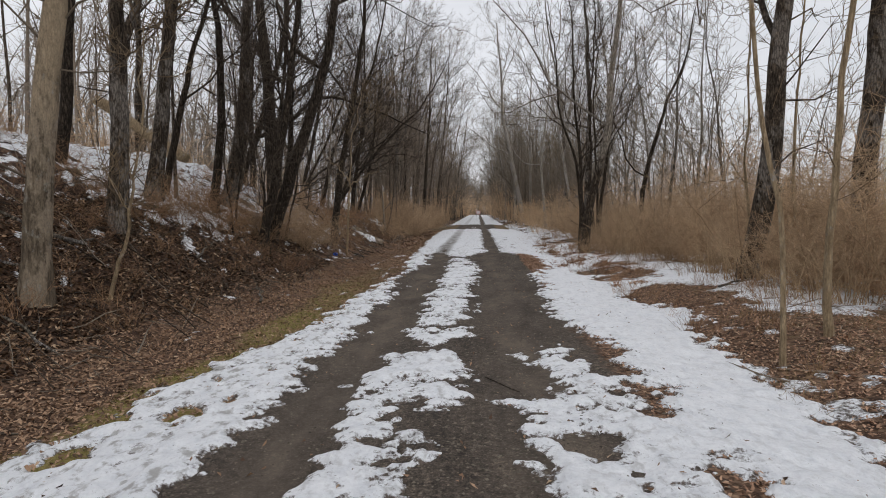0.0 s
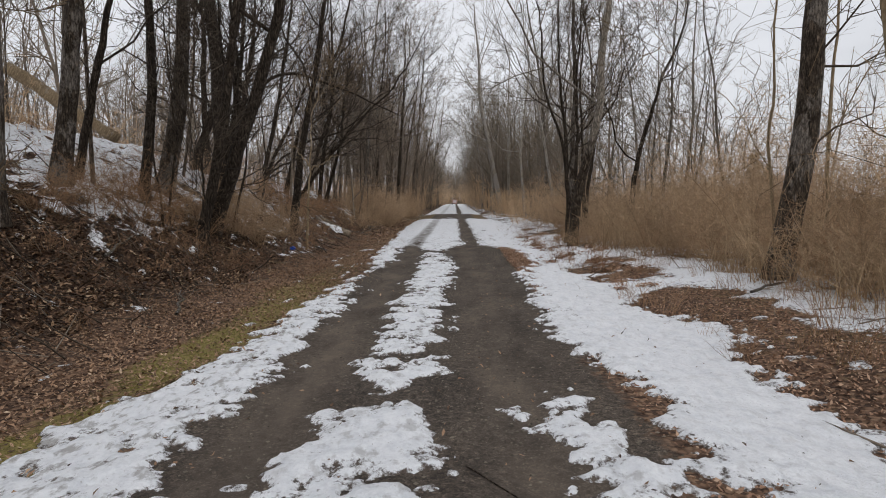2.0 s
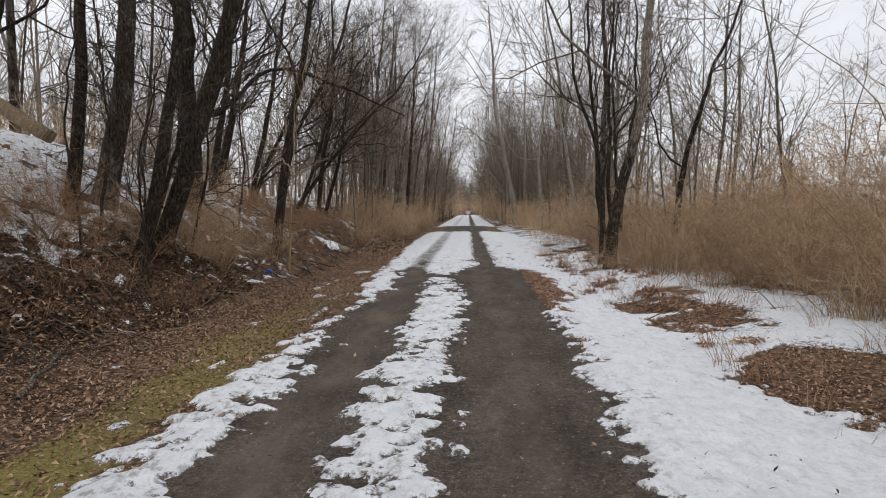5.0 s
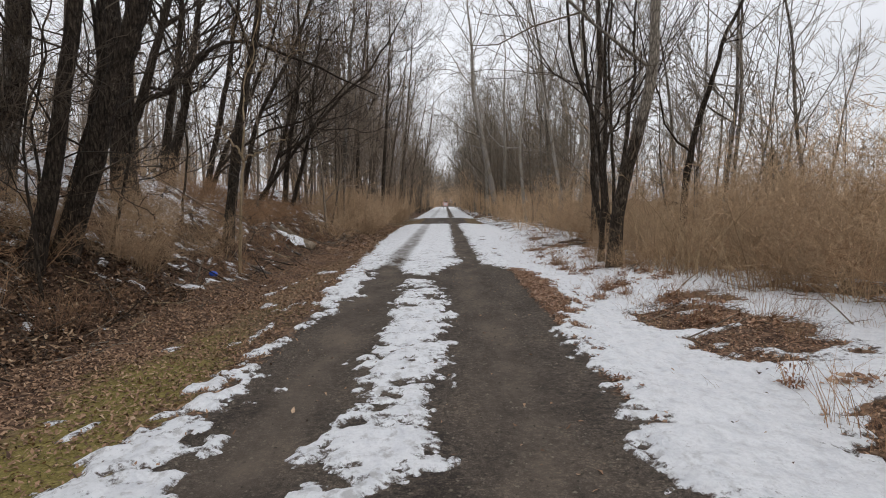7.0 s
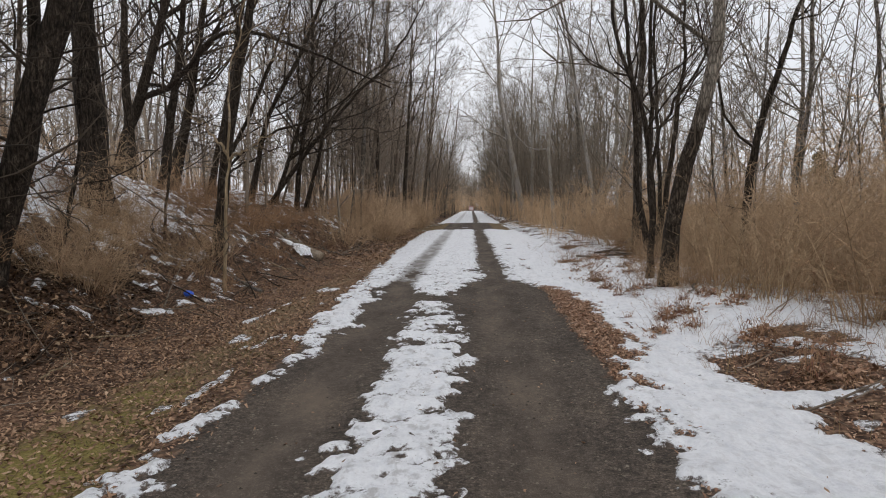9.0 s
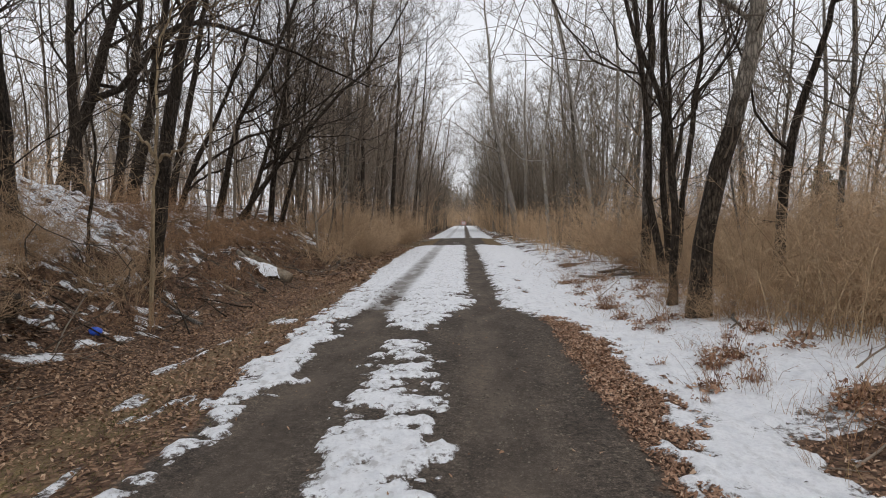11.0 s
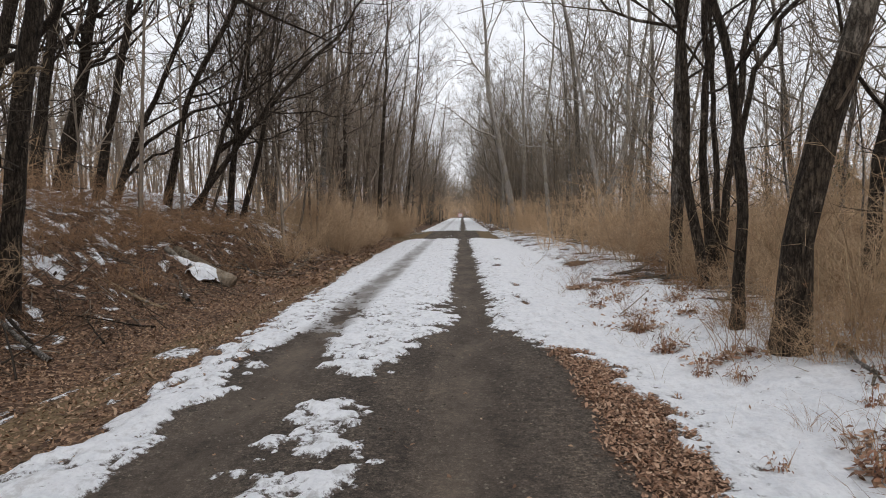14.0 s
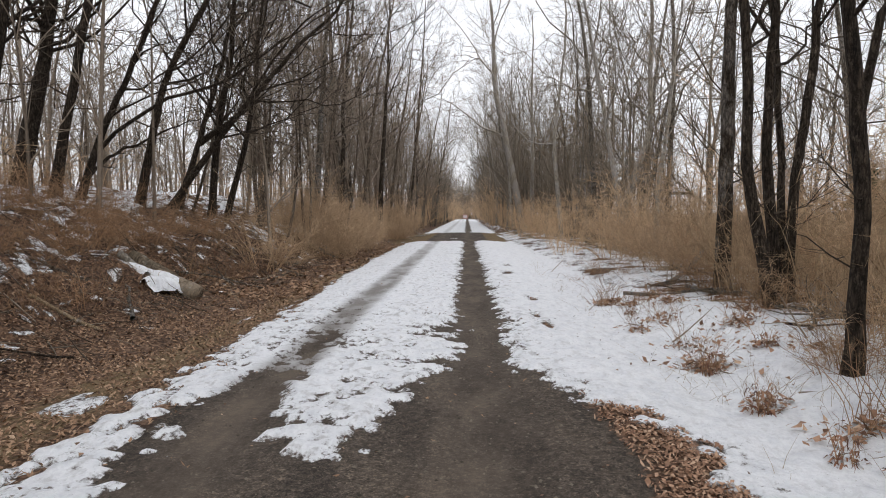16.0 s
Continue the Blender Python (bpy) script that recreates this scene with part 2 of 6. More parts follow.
def snow_material():
    """Old snow: dappled with painted dent shade, specked, crumbling to wet dirt where it lies thin."""
    m, n, l, p = nodes_of("old_snow")
    co = n.new("ShaderNodeTexCoord").outputs["Object"]
    fine = tex_noise(n, l, co, 26.0, 7, 0.7)
    dent_shade = tex_noise(n, l, co, 5.5, 5, 0.65, (1.3, 0.8, 1.0))
    crumb = tex_noise(n, l, co, 15.0, 8, 0.72)
    speck = tex_noise(n, l, co, 70.0, 3, 0.6)

    def attr(name):
        a = n.new("ShaderNodeAttribute")
        a.attribute_name = name
        return a.outputs["Fac"]

    # the blue-grey low end paints the soft shade of shallow dents
    c = ramp(n, [(0.32, (0.80, 0.82, 0.85)), (0.5, (0.90, 0.915, 0.935)), (0.7, (0.94, 0.95, 0.965))])
    l.new(dent_shade.outputs["Fac"], c.inputs["Fac"])
    g = ramp(n, [(0.3, (0.84, 0.84, 0.85)), (0.55, (1, 1, 1))])
    l.new(fine.outputs["Fac"], g.inputs["Fac"])
    col = mixed(n, l, 0.9, c.outputs["Color"], g.outputs["Color"], 'MULTIPLY')
    # grey where the pit noise runs low, scaled by the pits attribute
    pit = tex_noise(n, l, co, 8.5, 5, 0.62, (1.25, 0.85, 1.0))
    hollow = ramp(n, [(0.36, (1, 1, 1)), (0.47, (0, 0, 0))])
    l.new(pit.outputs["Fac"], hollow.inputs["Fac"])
    pit_grey = n.new("ShaderNodeMath")
    pit_grey.operation = 'MULTIPLY'
    l.new(attr("pits"), pit_grey.inputs[0])
    l.new(hollow.outputs["Color"], pit_grey.inputs[1])
    col = mixed(n, l, pit_grey.outputs[0], col, (0.46, 0.45, 0.44))
    s = ramp(n, [(0.69, (0, 0, 0)), (0.74, (1, 1, 1))])
    l.new(speck.outputs["Fac"], s.inputs["Fac"])
    col = mixed(n, l, s.outputs["Color"], col, (0.25, 0.2, 0.16))
    col = mixed(n, l, attr("slush"), col, (0.25, 0.232, 0.215))
    # how much lies here, with a crumbling rim
    add = n.new("ShaderNodeMath")
    add.operation = 'MULTIPLY_ADD'
    l.new(crumb.outputs["Fac"], add.inputs[0])
    add.inputs[1].default_value = 1.0
    l.new(attr("cover"), add.inputs[2])
    rim = ramp(n, [(0.445, (0, 0, 0)), (0.49, (0.42, 0.42, 0.42)), (0.55, (1, 1, 1))])
    l.new(add.outputs[0], rim.inputs["Fac"])
    wet = ramp(n, [(0.35, (0.05, 0.039, 0.032)), (0.65, (0.16, 0.125, 0.10))])
    l.new(fine.outputs["Fac"], wet.inputs["Fac"])
    col = mixed(n, l, rim.outputs["Color"], wet.outputs["Color"], col)
    l.new(col, p.inputs["Base Color"])
    p.inputs["Roughness"].default_value = 0.65
    p.inputs["Specular IOR Level"].default_value = 0.25
    hgt = mixed(n, l, 0.5, pit.outputs["Fac"], fine.outputs["Fac"])
    bumped(n, l, p, hgt, 0.9, 0.06)
    return m


def plain(name, color, rough=0.6, metal=0.0, var=0.15):
    m, n, l, p = nodes_of(name)
    co = n.new("ShaderNodeTexCoord").outputs["Object"]
    t = tex_noise(n, l, co, 25.0, 4)
    a = tuple(c * (1 - var) for c in color)
    b = tuple(min(1, c * (1 + var)) for c in color)
    c = ramp(n, [(0.3, a), (0.7, b)])
    l.new(t.outputs["Fac"], c.inputs["Fac"])
    l.new(c.outputs["Color"], p.inputs["Base Color"])
    p.inputs["Roughness"].default_value, p.inputs["Metallic"].default_value = rough, metal
    return m


GROUND = ground_material()
SNOW = snow_material()
BARK = {
    "dark": bark("dark_furrowed_bark", (0.024, 0.019, 0.016), (0.092, 0.074, 0.062)),
    # grey bark made paler, so far trees carry distance haze in their colour
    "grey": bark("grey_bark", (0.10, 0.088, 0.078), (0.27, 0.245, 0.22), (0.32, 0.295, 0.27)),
    "pale": bark("pale_peeling_bark", (0.10, 0.08, 0.063), (0.27, 0.225, 0.18), (0.40, 0.325, 0.24), plates=0.3, above=(2.5, (0.50, 0.395, 0.27))),
    "silver": bark("silver_grey_bark", (0.19, 0.175, 0.16), (0.42, 0.39, 0.36), (0.40, 0.37, 0.34), plates=0.4),
    # red-grey lightened as well: haze of the distant wood painted into the bark
    "rust": bark("red_grey_sapling_bark", (0.10, 0.08, 0.067), (0.25, 0.205, 0.175)),
    "brown": bark("brown_furrowed_bark", (0.03, 0.024, 0.02), (0.12, 0.096, 0.079), (0.24, 0.212, 0.185)),
    "twotone": bark("dark_bark_peeling_pale_higher_up", (0.026, 0.02, 0.017), (0.10, 0.08, 0.065), above=(3.0, (0.36, 0.32, 0.27))),
    "tan": bark("tan_sapling_bark", (0.25, 0.19, 0.13), (0.44, 0.35, 0.25), plates=0.2),
}
TWIG = {
    "twotone": stem_material("brown_grey_twig", (0.07, 0.056, 0.046), (0.19, 0.155, 0.127)),
    "dark": stem_material("dark_twig", (0.034, 0.027, 0.022), (0.11, 0.087, 0.071)),
    # grey twigs lightened to paint in the haze over far trees
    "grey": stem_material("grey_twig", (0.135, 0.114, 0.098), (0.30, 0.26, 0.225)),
    "pale": stem_material("pale_twig", (0.08, 0.065, 0.053), (0.2, 0.165, 0.135)),
    "silver": stem_material("silver_twig", (0.13, 0.112, 0.098), (0.29, 0.255, 0.225)),
    # red-grey twigs paler and greyer than bare wood, for painted haze
    "rust": stem_material("red_grey_twig", (0.15, 0.122, 0.104), (0.34, 0.285, 0.245)),
    "brown": stem_material("brown_twig", (0.05, 0.039, 0.031), (0.15, 0.12, 0.096)),
    "tan": stem_material("tan_twig", (0.10, 0.07, 0.045), (0.22, 0.165, 0.11)),
}
BRUSH = stem_material("brown_brush_stem", (0.42, 0.30, 0.205), (0.61, 0.455, 0.33), spread=0.9)
BRUSH_PALE = stem_material("pale_cane", (0.26, 0.18, 0.115), (0.62, 0.47, 0.33))
BRUSH_DARK = stem_material("dark_bramble_stem", (0.09, 0.052, 0.037), (0.27, 0.17, 0.12))
LEAF_WET = leaf_material("wet_dark_leaf", [(0.0, (0.025, 0.016, 0.012)), (0.4, (0.085, 0.05, 0.033)), (0.7, (0.20, 0.12, 0.077)), (0.9, (0.34, 0.225, 0.15)), (1.0, (0.5, 0.39, 0.29))])
BRUSH_RED = stem_material("reddish_brush_stem", (0.21, 0.125, 0.08), (0.46, 0.30, 0.195), spread=0.7)
LEAF = leaf_material("dry_leaf", [(0.0, (0.07, 0.042, 0.03)), (0.3, (0.22, 0.136, 0.092)), (0.65, (0.35, 0.225, 0.155)), (0.93, (0.43, 0.295, 0.21)), (1.0, (0.52, 0.40, 0.31))])
LEAF_RUST = leaf_material("rust_leaf", [(0.0, (0.13, 0.075, 0.053)), (0.4, (0.31, 0.185, 0.13)), (0.8, (0.45, 0.29, 0.21)), (1.0, (0.56, 0.42, 0.33))])
LEAF_CURLED = leaf_material("curled_dead_leaf", [(0.0, (0.06, 0.03, 0.022)), (0.5, (0.19, 0.09, 0.06)), (0.85, (0.34, 0.185, 0.125)), (1.0, (0.46, 0.31, 0.22))])
STRAW = stem_material("dead_grass", (0.16, 0.11, 0.055), (0.36, 0.27, 0.15))
GRASS = stem_material("short_green_grass", (0.06, 0.075, 0.02), (0.19, 0.18, 0.07))
STONE = stem_material("road_grit", (0.05, 0.044, 0.038), (0.22, 0.195, 0.17))


# ---- mesh tools ----
rng = np.random.default_rng(7)


def lattice(ix, iy, seed):
    h = (ix.astype(np.int64) * 374761393 + iy.astype(np.int64) * 668265263 + seed * 974634777) & 0x7FFFFFFF
    h = ((h ^ (h >> 13)) * 1274126177) & 0x7FFFFFFF
    return ((h ^ (h >> 16)) & 0xFFFF) / 65535.0


def soft_noise(x, y, size, seed=0, octaves=3):
    """Smooth noise of about -1 to 1, with features of that many metres."""
    total, amp, norm = 0.0, 1.0, 0.0
    for o in range(octaves):
        u, v = np.asarray(x) / size, np.asarray(y) / size
        iu, iv = np.floor(u), np.floor(v)
        fu, fv = u - iu, v - iv
        fu, fv = fu * fu * (3 - 2 * fu), fv * fv * (3 - 2 * fv)
        s = seed * 17 + o
        a, b = lattice(iu, iv, s), lattice(iu + 1, iv, s)
        c, d = lattice(iu, iv + 1, s), lattice(iu + 1, iv + 1, s)
        total = total + amp * ((a * (1 - fu) + b * fu) * (1 - fv) + (c * (1 - fu) + d * fu) * fv)
        norm += amp
        amp, size = amp * 0.5, size * 0.5
    return 2.4 * (total / norm - 0.5)


def mesh_of(name, verts, faces, material, smooth=True):
    me = bpy.data.meshes.new(name)
    verts = np.ascontiguousarray(verts, dtype=np.float32)
    faces = np.ascontiguousarray(faces, dtype=np.int32)
    corners = (faces >= 0).sum(axis=1)
    loops = faces[faces >= 0]
    me.vertices.add(len(verts))
    me.vertices.foreach_set("co", verts.ravel())
    me.loops.add(len(loops))
    me.loops.foreach_set("vertex_index", loops)
    me.polygons.add(len(faces))
    me.polygons.foreach_set("loop_start", (np.cumsum(corners) - corners).astype(np.int32))
    me.update(calc_edges=True)
    if smooth:
        me.polygons.foreach_set("use_smooth", np.ones(len(faces), dtype=bool))
    me.materials.append(material)
    return me


def part(name, me, parent, label=""):
    ob = new(name, me)
    ob.parent = parent
    if label:
        tagged(ob, label)
    return ob


def tubes(P, R, sides):
    """Tapered tubes along N polylines of K points each: P is (N, K, 3), R (N, K)."""
    P, R = np.asarray(P, float), np.asarray(R, float)
    N, K, _ = P.shape
    T = np.gradient(P, axis=1)
    T /= np.linalg.norm(T, axis=2, keepdims=True) + 1e-9
    mean = np.abs(T.mean(axis=1))
    ref = np.eye(3)[np.argmin(mean, axis=1)][:, None, :]
    U = np.cross(T, ref)
    U /= np.linalg.norm(U, axis=2, keepdims=True) + 1e-9
    V = np.cross(T, U)
    a = np.linspace(0, 2 * math.pi, sides, endpoint=False)
    ring = U[:, :, None, :] * np.cos(a)[None, None, :, None] + V[:, :, None, :] * np.sin(a)[None, None, :, None]
    verts = (P[:, :, None, :] + ring * R[:, :, None, None]).reshape(-1, 3)
    n, k, s = np.meshgrid(np.arange(N), np.arange(K - 1), np.arange(sides), indexing="ij")
    i0 = (n * K + k) * sides
    s2 = (s + 1) % sides
    faces = np.stack([i0 + s, i0 + s2, i0 + sides + s2, i0 + sides + s], axis=-1).reshape(-1, 4)
    return verts, faces


def spikes(P, R):
    """Like tubes, three-sided, each running out into a point."""
    v, f = tubes(P, R, 3)
    N, K = P.shape[:2]
    v = v.reshape(N, K * 3, 3)[:, :K * 3 - 2].copy()
    v[:, -1] = P[:, -1]
    size = K * 3 - 2
    n, k, s = np.meshgrid(np.arange(N), np.arange(K - 1), np.arange(3), indexing="ij")
    i0, s2, last = n * size + k * 3, (s + 1) % 3, k == K - 2
    f = np.stack([i0 + s, i0 + s2, np.where(last, i0 + 3, i0 + 3 + s2), np.where(last, -1, i0 + 3 + s)], axis=-1).reshape(-1, 4)
    return v.reshape(-1, 3), f


def join(pieces):
    vs, fs, off = [], [], 0
    for v, f in pieces:
        vs.append(v)
        fs.append(np.where(f < 0, -1, f + off))
        off += len(v)
    return np.concatenate(vs), np.concatenate(fs)


# ---- the lie of the land ----
def height(x, y):
    x, y = np.asarray(x, float), np.asarray(y, float)
    crest = np.interp(x, [-200, -60, -20, -12, -10, -8.5, -7.2, -6.2, -5.5, -4.9, -4.2], [4.5, 4.4, 3.9, 3.5, 3.15, 2.45, 1.6, 0.88, 0.45, 0.12, -0.06])
    bank = np.interp(x, [-200, -60, -25, -14, -11, -8.5, -7.2, -6.2, -5.5, -4.9, -4.2, -3.5, -2.7, -2.0, 1.6, 2.4, 2.9, 3.6, 4.6, 7, 14, 40, 200],
                     [4.0, 3.4, 2.9, 2.5, 2.2, 1.7, 1.25, 0.8, 0.42, 0.12, -0.06, -0.12, -0.06, 0.0, 0.0, -0.08, -0.07, 0.06, 0.14, 0.12, -0.1, -0.3, 0.0])
    far = np.clip((y - 60) / 60, 0, 1)
    bank = np.where(x < -4.2, bank + (crest - bank) * np.clip((29 - y) / 8, 0, 1), bank)
    bank = np.where(x < -2.0, bank * (1 - 0.45 * far), bank)
    off = np.clip((np.abs(x + 0.2) - 2.0) / 1.2, 0, 1)
    z = bank + off * (0.07 * soft_noise(x, y, 1.6, 3, 4) + 0.25 * np.clip((-x - 4.3) / 1.2, 0, 1) * soft_noise(x, y, 0.75, 5, 4) + 0.11 * np.clip((-x - 4.3) / 1.2, 0, 1) * np.clip((30 - y) / 4, 0.4, 1) * soft_noise(x, y, 0.32, 6, 3))
    z = z + off * np.clip((np.abs(x) - 8) / 20, 0, 1) * 0.35 * soft_noise(x, y, 14, 9, 2)
    rut = np.exp(-((x + 1.32) / 0.3) ** 2) + np.exp(-((x - 0.55) / 0.42) ** 2)
    z = z - 0.025 * rut * (1 - off) + (1 - off) * 0.008 * soft_noise(x, y, 0.5, 4, 4)
    return z


def snow_depth(x, y):
    """Metres by which a place lies inside the lying snow; negative where the ground is bare."""
    a = np.interp(y, [0, 5, 6.2, 7.3, 9, 10, 12.3, 13.5, 14.5, 17, 18.5, 21, 26, 30, 37, 60], [-3.25, -3.15, -3.0, -2.6, -2.42, -2.3, -2.3, -2.2, -1.98, -2.02, -2.18, -2.32, -2.42, -2.65, -2.9, -3.1])
    b = np.interp(y, [0, 13, 14, 15, 16, 21.5, 22.5, 60], [-1.68, -1.68, -1.86, -1.78, -1.70, -1.72, -1.6, -1.4])
    left = np.minimum(x - a, b - x)
    left = left + np.clip(np.minimum(y - 11, 23 - y) / 2, 0, 1) * (0.24 * soft_noise(x * 2.6, y, 0.55, 26, 3) - 0.04)
    left = left - 0.12 * np.exp(-((y - 14.4) / 0.7) ** 2) - 0.035 * np.clip(np.minimum(y - 11, 22 - y), 0, 1) + 0.07 * np.clip((y - 15.5) / 1.5, 0, 1)
    c = np.interp(y, [0, 4.3, 6.2, 7.2, 9, 12, 18, 19.2, 20.3, 21, 21.7, 22.6, 24, 60], [-1.05, -1.08, -1.06, -0.92, -0.92, -0.82, -0.82, -0.8, -0.75, -1.0, -1.2, -1.5, -1.75, -1.9])
    d = np.interp(y, [0, 3.5, 4.1, 4.5, 4.75, 4.95, 9, 12, 16, 17.3, 18.2, 18.8, 19.9, 21, 21.8, 22.6, 60], [-0.34, -0.4, -0.45, -0.56, -0.45, -0.14, -0.10, -0.12, -0.12, -0.16, -0.22, -0.42, -0.45, -0.34, -0.08, 0.2, 0.27])
    mid = np.minimum(x - c, d - x) - 0.3 * np.exp(-((y - 20.1) / 0.35) ** 2) - 0.5 * np.exp(-((y - 6.95) / 0.35) ** 2)
    r1 = np.interp(y, [0, 5.2, 6.3, 6.9, 7.5, 8.3, 9.5, 10.5, 11.3, 12.2, 14, 14.8, 15.7, 16.7, 18, 20, 20.7, 21.6, 22.7, 60],
                   [1.5, 1.48, 1.5, 1.55, 1.45, 1.24, 1.27, 1.28, 1.14, 1.28, 1.33, 1.43, 1.66, 1.85, 1.96, 1.94, 1.88, 1.35, 0.86, 0.75])
    r2 = np.interp(y, [0, 5, 8, 9.3, 10.3, 11.2, 12, 12.6, 13.2, 14, 14.55, 14.85, 15.15, 16.4, 17.0, 17.5, 20, 24, 30, 40, 60],
                   [2.55, 2.75, 2.85, 3.3, 3.0, 2.6, 2.85, 4.6, 3.0, 2.65, 2.75, 3.5, 2.65, 2.5, 3.3, 4.9, 5.3, 4.6, 3.4, 3.2, 2.8])
    right = np.minimum(x - r1, r2 - x)
    p1 = np.interp(y, [0, 4.85, 5.05, 5.3, 5.7, 6.0, 6.3, 6.6, 7.0], [0.40, 0.40, 0.32, 0.52, 0.70, 0.70, 0.5, 0.52, 0.8])
    p2 = np.interp(y, [0, 3, 4.5, 4.8, 5.2, 5.8, 6.4, 7.0], [1.5, 1.5, 1.42, 1.33, 1.28, 1.18, 1.05, 0.95])
    patch = np.minimum(np.minimum(x - p1, p2 - x), 7.05 - y) - 0.02
    edge = np.maximum(np.maximum(left, mid), np.maximum(right, patch))
    edge = edge - 0.05 * np.clip((1.3 - x) / 0.3, 0, 1)
    rough = 0.11 * soft_noise(x, y, 0.6, 11, 2) + 0.21 * soft_noise(x * 0.8, y, 0.26, 12, 3) + 0.25 * soft_noise(x, y, 0.12, 13, 3)
    calm = np.clip((x - r1 - 0.15) / 0.4, 0, 1) * np.clip((r2 - x) / 0.4, 0, 1)
    calm = np.maximum(calm, 0.55 * np.clip((y - 23) / 4, 0, 1))
    calm = np.maximum(calm, 0.5 * np.clip((-1.75 - x) / 0.15, 0, 1) * np.clip((x + 2.9) / 0.2, 0, 1) * np.clip((8 - y) / 1.5, 0, 1))
    s = np.minimum(edge, 0.125 + 0.17 * calm) + rough * (1 - 0.78 * calm)
    s = s - 0.55 * np.exp(-((x - 1.5 - 0.1 * soft_noise(y, y, 2.0, 25, 1)) / 0.14) ** 2) * np.clip(soft_noise(x * 2.2, y, 0.8, 24, 2) + 0.15, 0, 1) * np.clip(np.minimum(y - 22.8, 36 - y) / 2, 0, 1)
    s = s - 0.32 * np.exp(-((x - 0.76) / 0.2) ** 2 - ((y - 4.1) / 0.4) ** 2) - 0.2 * np.exp(-((x - 1.1) / 0.2) ** 2 - ((y - 4.9) / 0.25) ** 2)
    s = s - 0.36 * np.exp(-((x + 2.75) / 0.16) ** 2 - ((y - 3.75) / 0.3) ** 2) - 0.34 * np.exp(-((x + 2.42) / 0.13) ** 2 - ((y - 4.6) / 0.22) ** 2)
    # grass and leaves poking through the strip by the verge
    s = s - 0.42 * np.clip(soft_noise(x * 1.3, y * 0.8, 0.30, 27, 3) - 0.10, 0, 1) * np.clip((-1.8 - x) / 0.3, 0, 1) * np.clip((13 - y) / 2, 0, 1)
    s = s - 0.3 * np.clip(soft_noise(x * 2.4, y * 0.9, 0.22, 29, 3) + 0.05, 0, 1) * np.clip((-1.6 - x) / 0.2, 0, 1) * np.clip(np.minimum(y - 10.5, 14.5 - y), 0, 1)
    s = s - 0.22 * np.exp(-((x + 1.36) / 0.22) ** 2) * np.clip((27 - y) / 4, 0, 1) * np.clip((y - 20.5) / 1.5, 0, 1)
    # the crossing lies bare
    cross = np.clip(np.minimum(y - 50, 67 - y) / 1.5, 0, 1)
    s = s - cross * 0.6 + 0.35 * np.exp(-((y - 54.5) / 1.0) ** 2) * np.exp(-((x + 0.4) / 0.9) ** 2)
    # tatters over the verges and the bank
    tat = soft_noise(x, y, 1.1, 21, 4)
    lee = 0.14 * tat - 0.05 + 0.16 * soft_noise(x, y, 0.33, 22, 3)
    wide_r = np.where(x > 0, lee + np.interp(y, [0, 8, 10, 11.3, 12.6, 14.5, 16.5, 20, 30, 60], [-0.08, -0.06, -0.06, -0.18, 0.08, -0.1, 0.08, 0.12, 0.11, 0.02]) + 0.27 * np.clip((x - 3.9) / 0.6, 0, 1) * np.clip((17 - y) / 2, 0, 1) * np.clip((y - 8) / 1.5, 0, 1) - 0.06 * np.clip(x - 5, 0, 4), -1)
    lee_l = 0.07 * tat - 0.10 + 0.15 * soft_noise(x, y, 0.33, 22, 3) + 0.27 * soft_noise(x, y, 0.16, 23, 3)
    lee_l = lee_l + 0.05 * np.clip((-x - 5.5) / 3, 0, 1) + (0.02 + 0.13 * np.clip((y - 12.5) / 2, 0, 1)) * np.clip((-x - 6.3) / 0.8, 0, 1) * np.clip((27 - y) / 4, 0, 1) - 0.06 * np.clip((13 - y) / 2, 0, 1) + 0.08 * np.clip((-x - 8) / 1.5, 0, 1) - 0.07 * np.clip((x + 6.2) / 0.6, 0, 1)
    wide_l = np.where(x < -4.4, lee_l, -1)
    wide_v = np.where((x <= -2.3) & (x >= -4.4), np.maximum(lee - 0.14, 0.24 * soft_noise(x * 3.0, y, 0.9, 28, 4) - 0.15 - 0.05 * np.clip(np.abs(x + 3.0) - 0.4, 0, 2)), -1)
    return np.where(x > r2 - 0.15, np.maximum(s, wide_r), np.where(x < a + 0.1, np.maximum(s, np.maximum(wide_l, wide_v)), s))


def axis(*runs):
    """Grid lines: runs of (from, to, step at the start, step at the end)."""
    out = []
    for lo, hi, s0, s1 in runs:
        p = lo
        while p < hi - 1e-6:
            out.append(p)
            p += s0 + (s1 - s0) * (p - lo) / (hi - lo)
    out.append(runs[-1][1])
    return np.array(out)


def sheet(xs, ys, zf):
    X, Y = np.meshgrid(xs, ys)
    Z = zf(X, Y)
    nx, ny = len(xs), len(ys)
    i = (np.arange(ny - 1)[:, None] * nx + np.arange(nx - 1)[None, :])
    F = np.stack([i, i + 1, i + nx + 1, i + nx], axis=-1).reshape(-1, 4)
    return np.stack([X, Y, Z], axis=-1).reshape(-1, 3), F


def float_attribute(me, name, values):
    at = me.attributes.new(name, 'FLOAT', 'POINT')
    at.data.foreach_set("value", np.ascontiguousarray(values, dtype=np.float32).ravel())


xs = axis((-700, -60, 80, 8), (-60, -14, 6, 0.5), (-14, -5, 0.4, 0.08), (-5, 5, 0.1, 0.1), (5, 14, 0.1, 0.5), (14, 60, 0.5, 6), (60, 700, 8, 80))
ys = axis((-60, 1.5, 4, 0.3), (1.5, 27, 0.1, 0.12), (27, 80, 0.15, 1.2), (80, 300, 1.5, 12), (300, 1500, 20, 120))
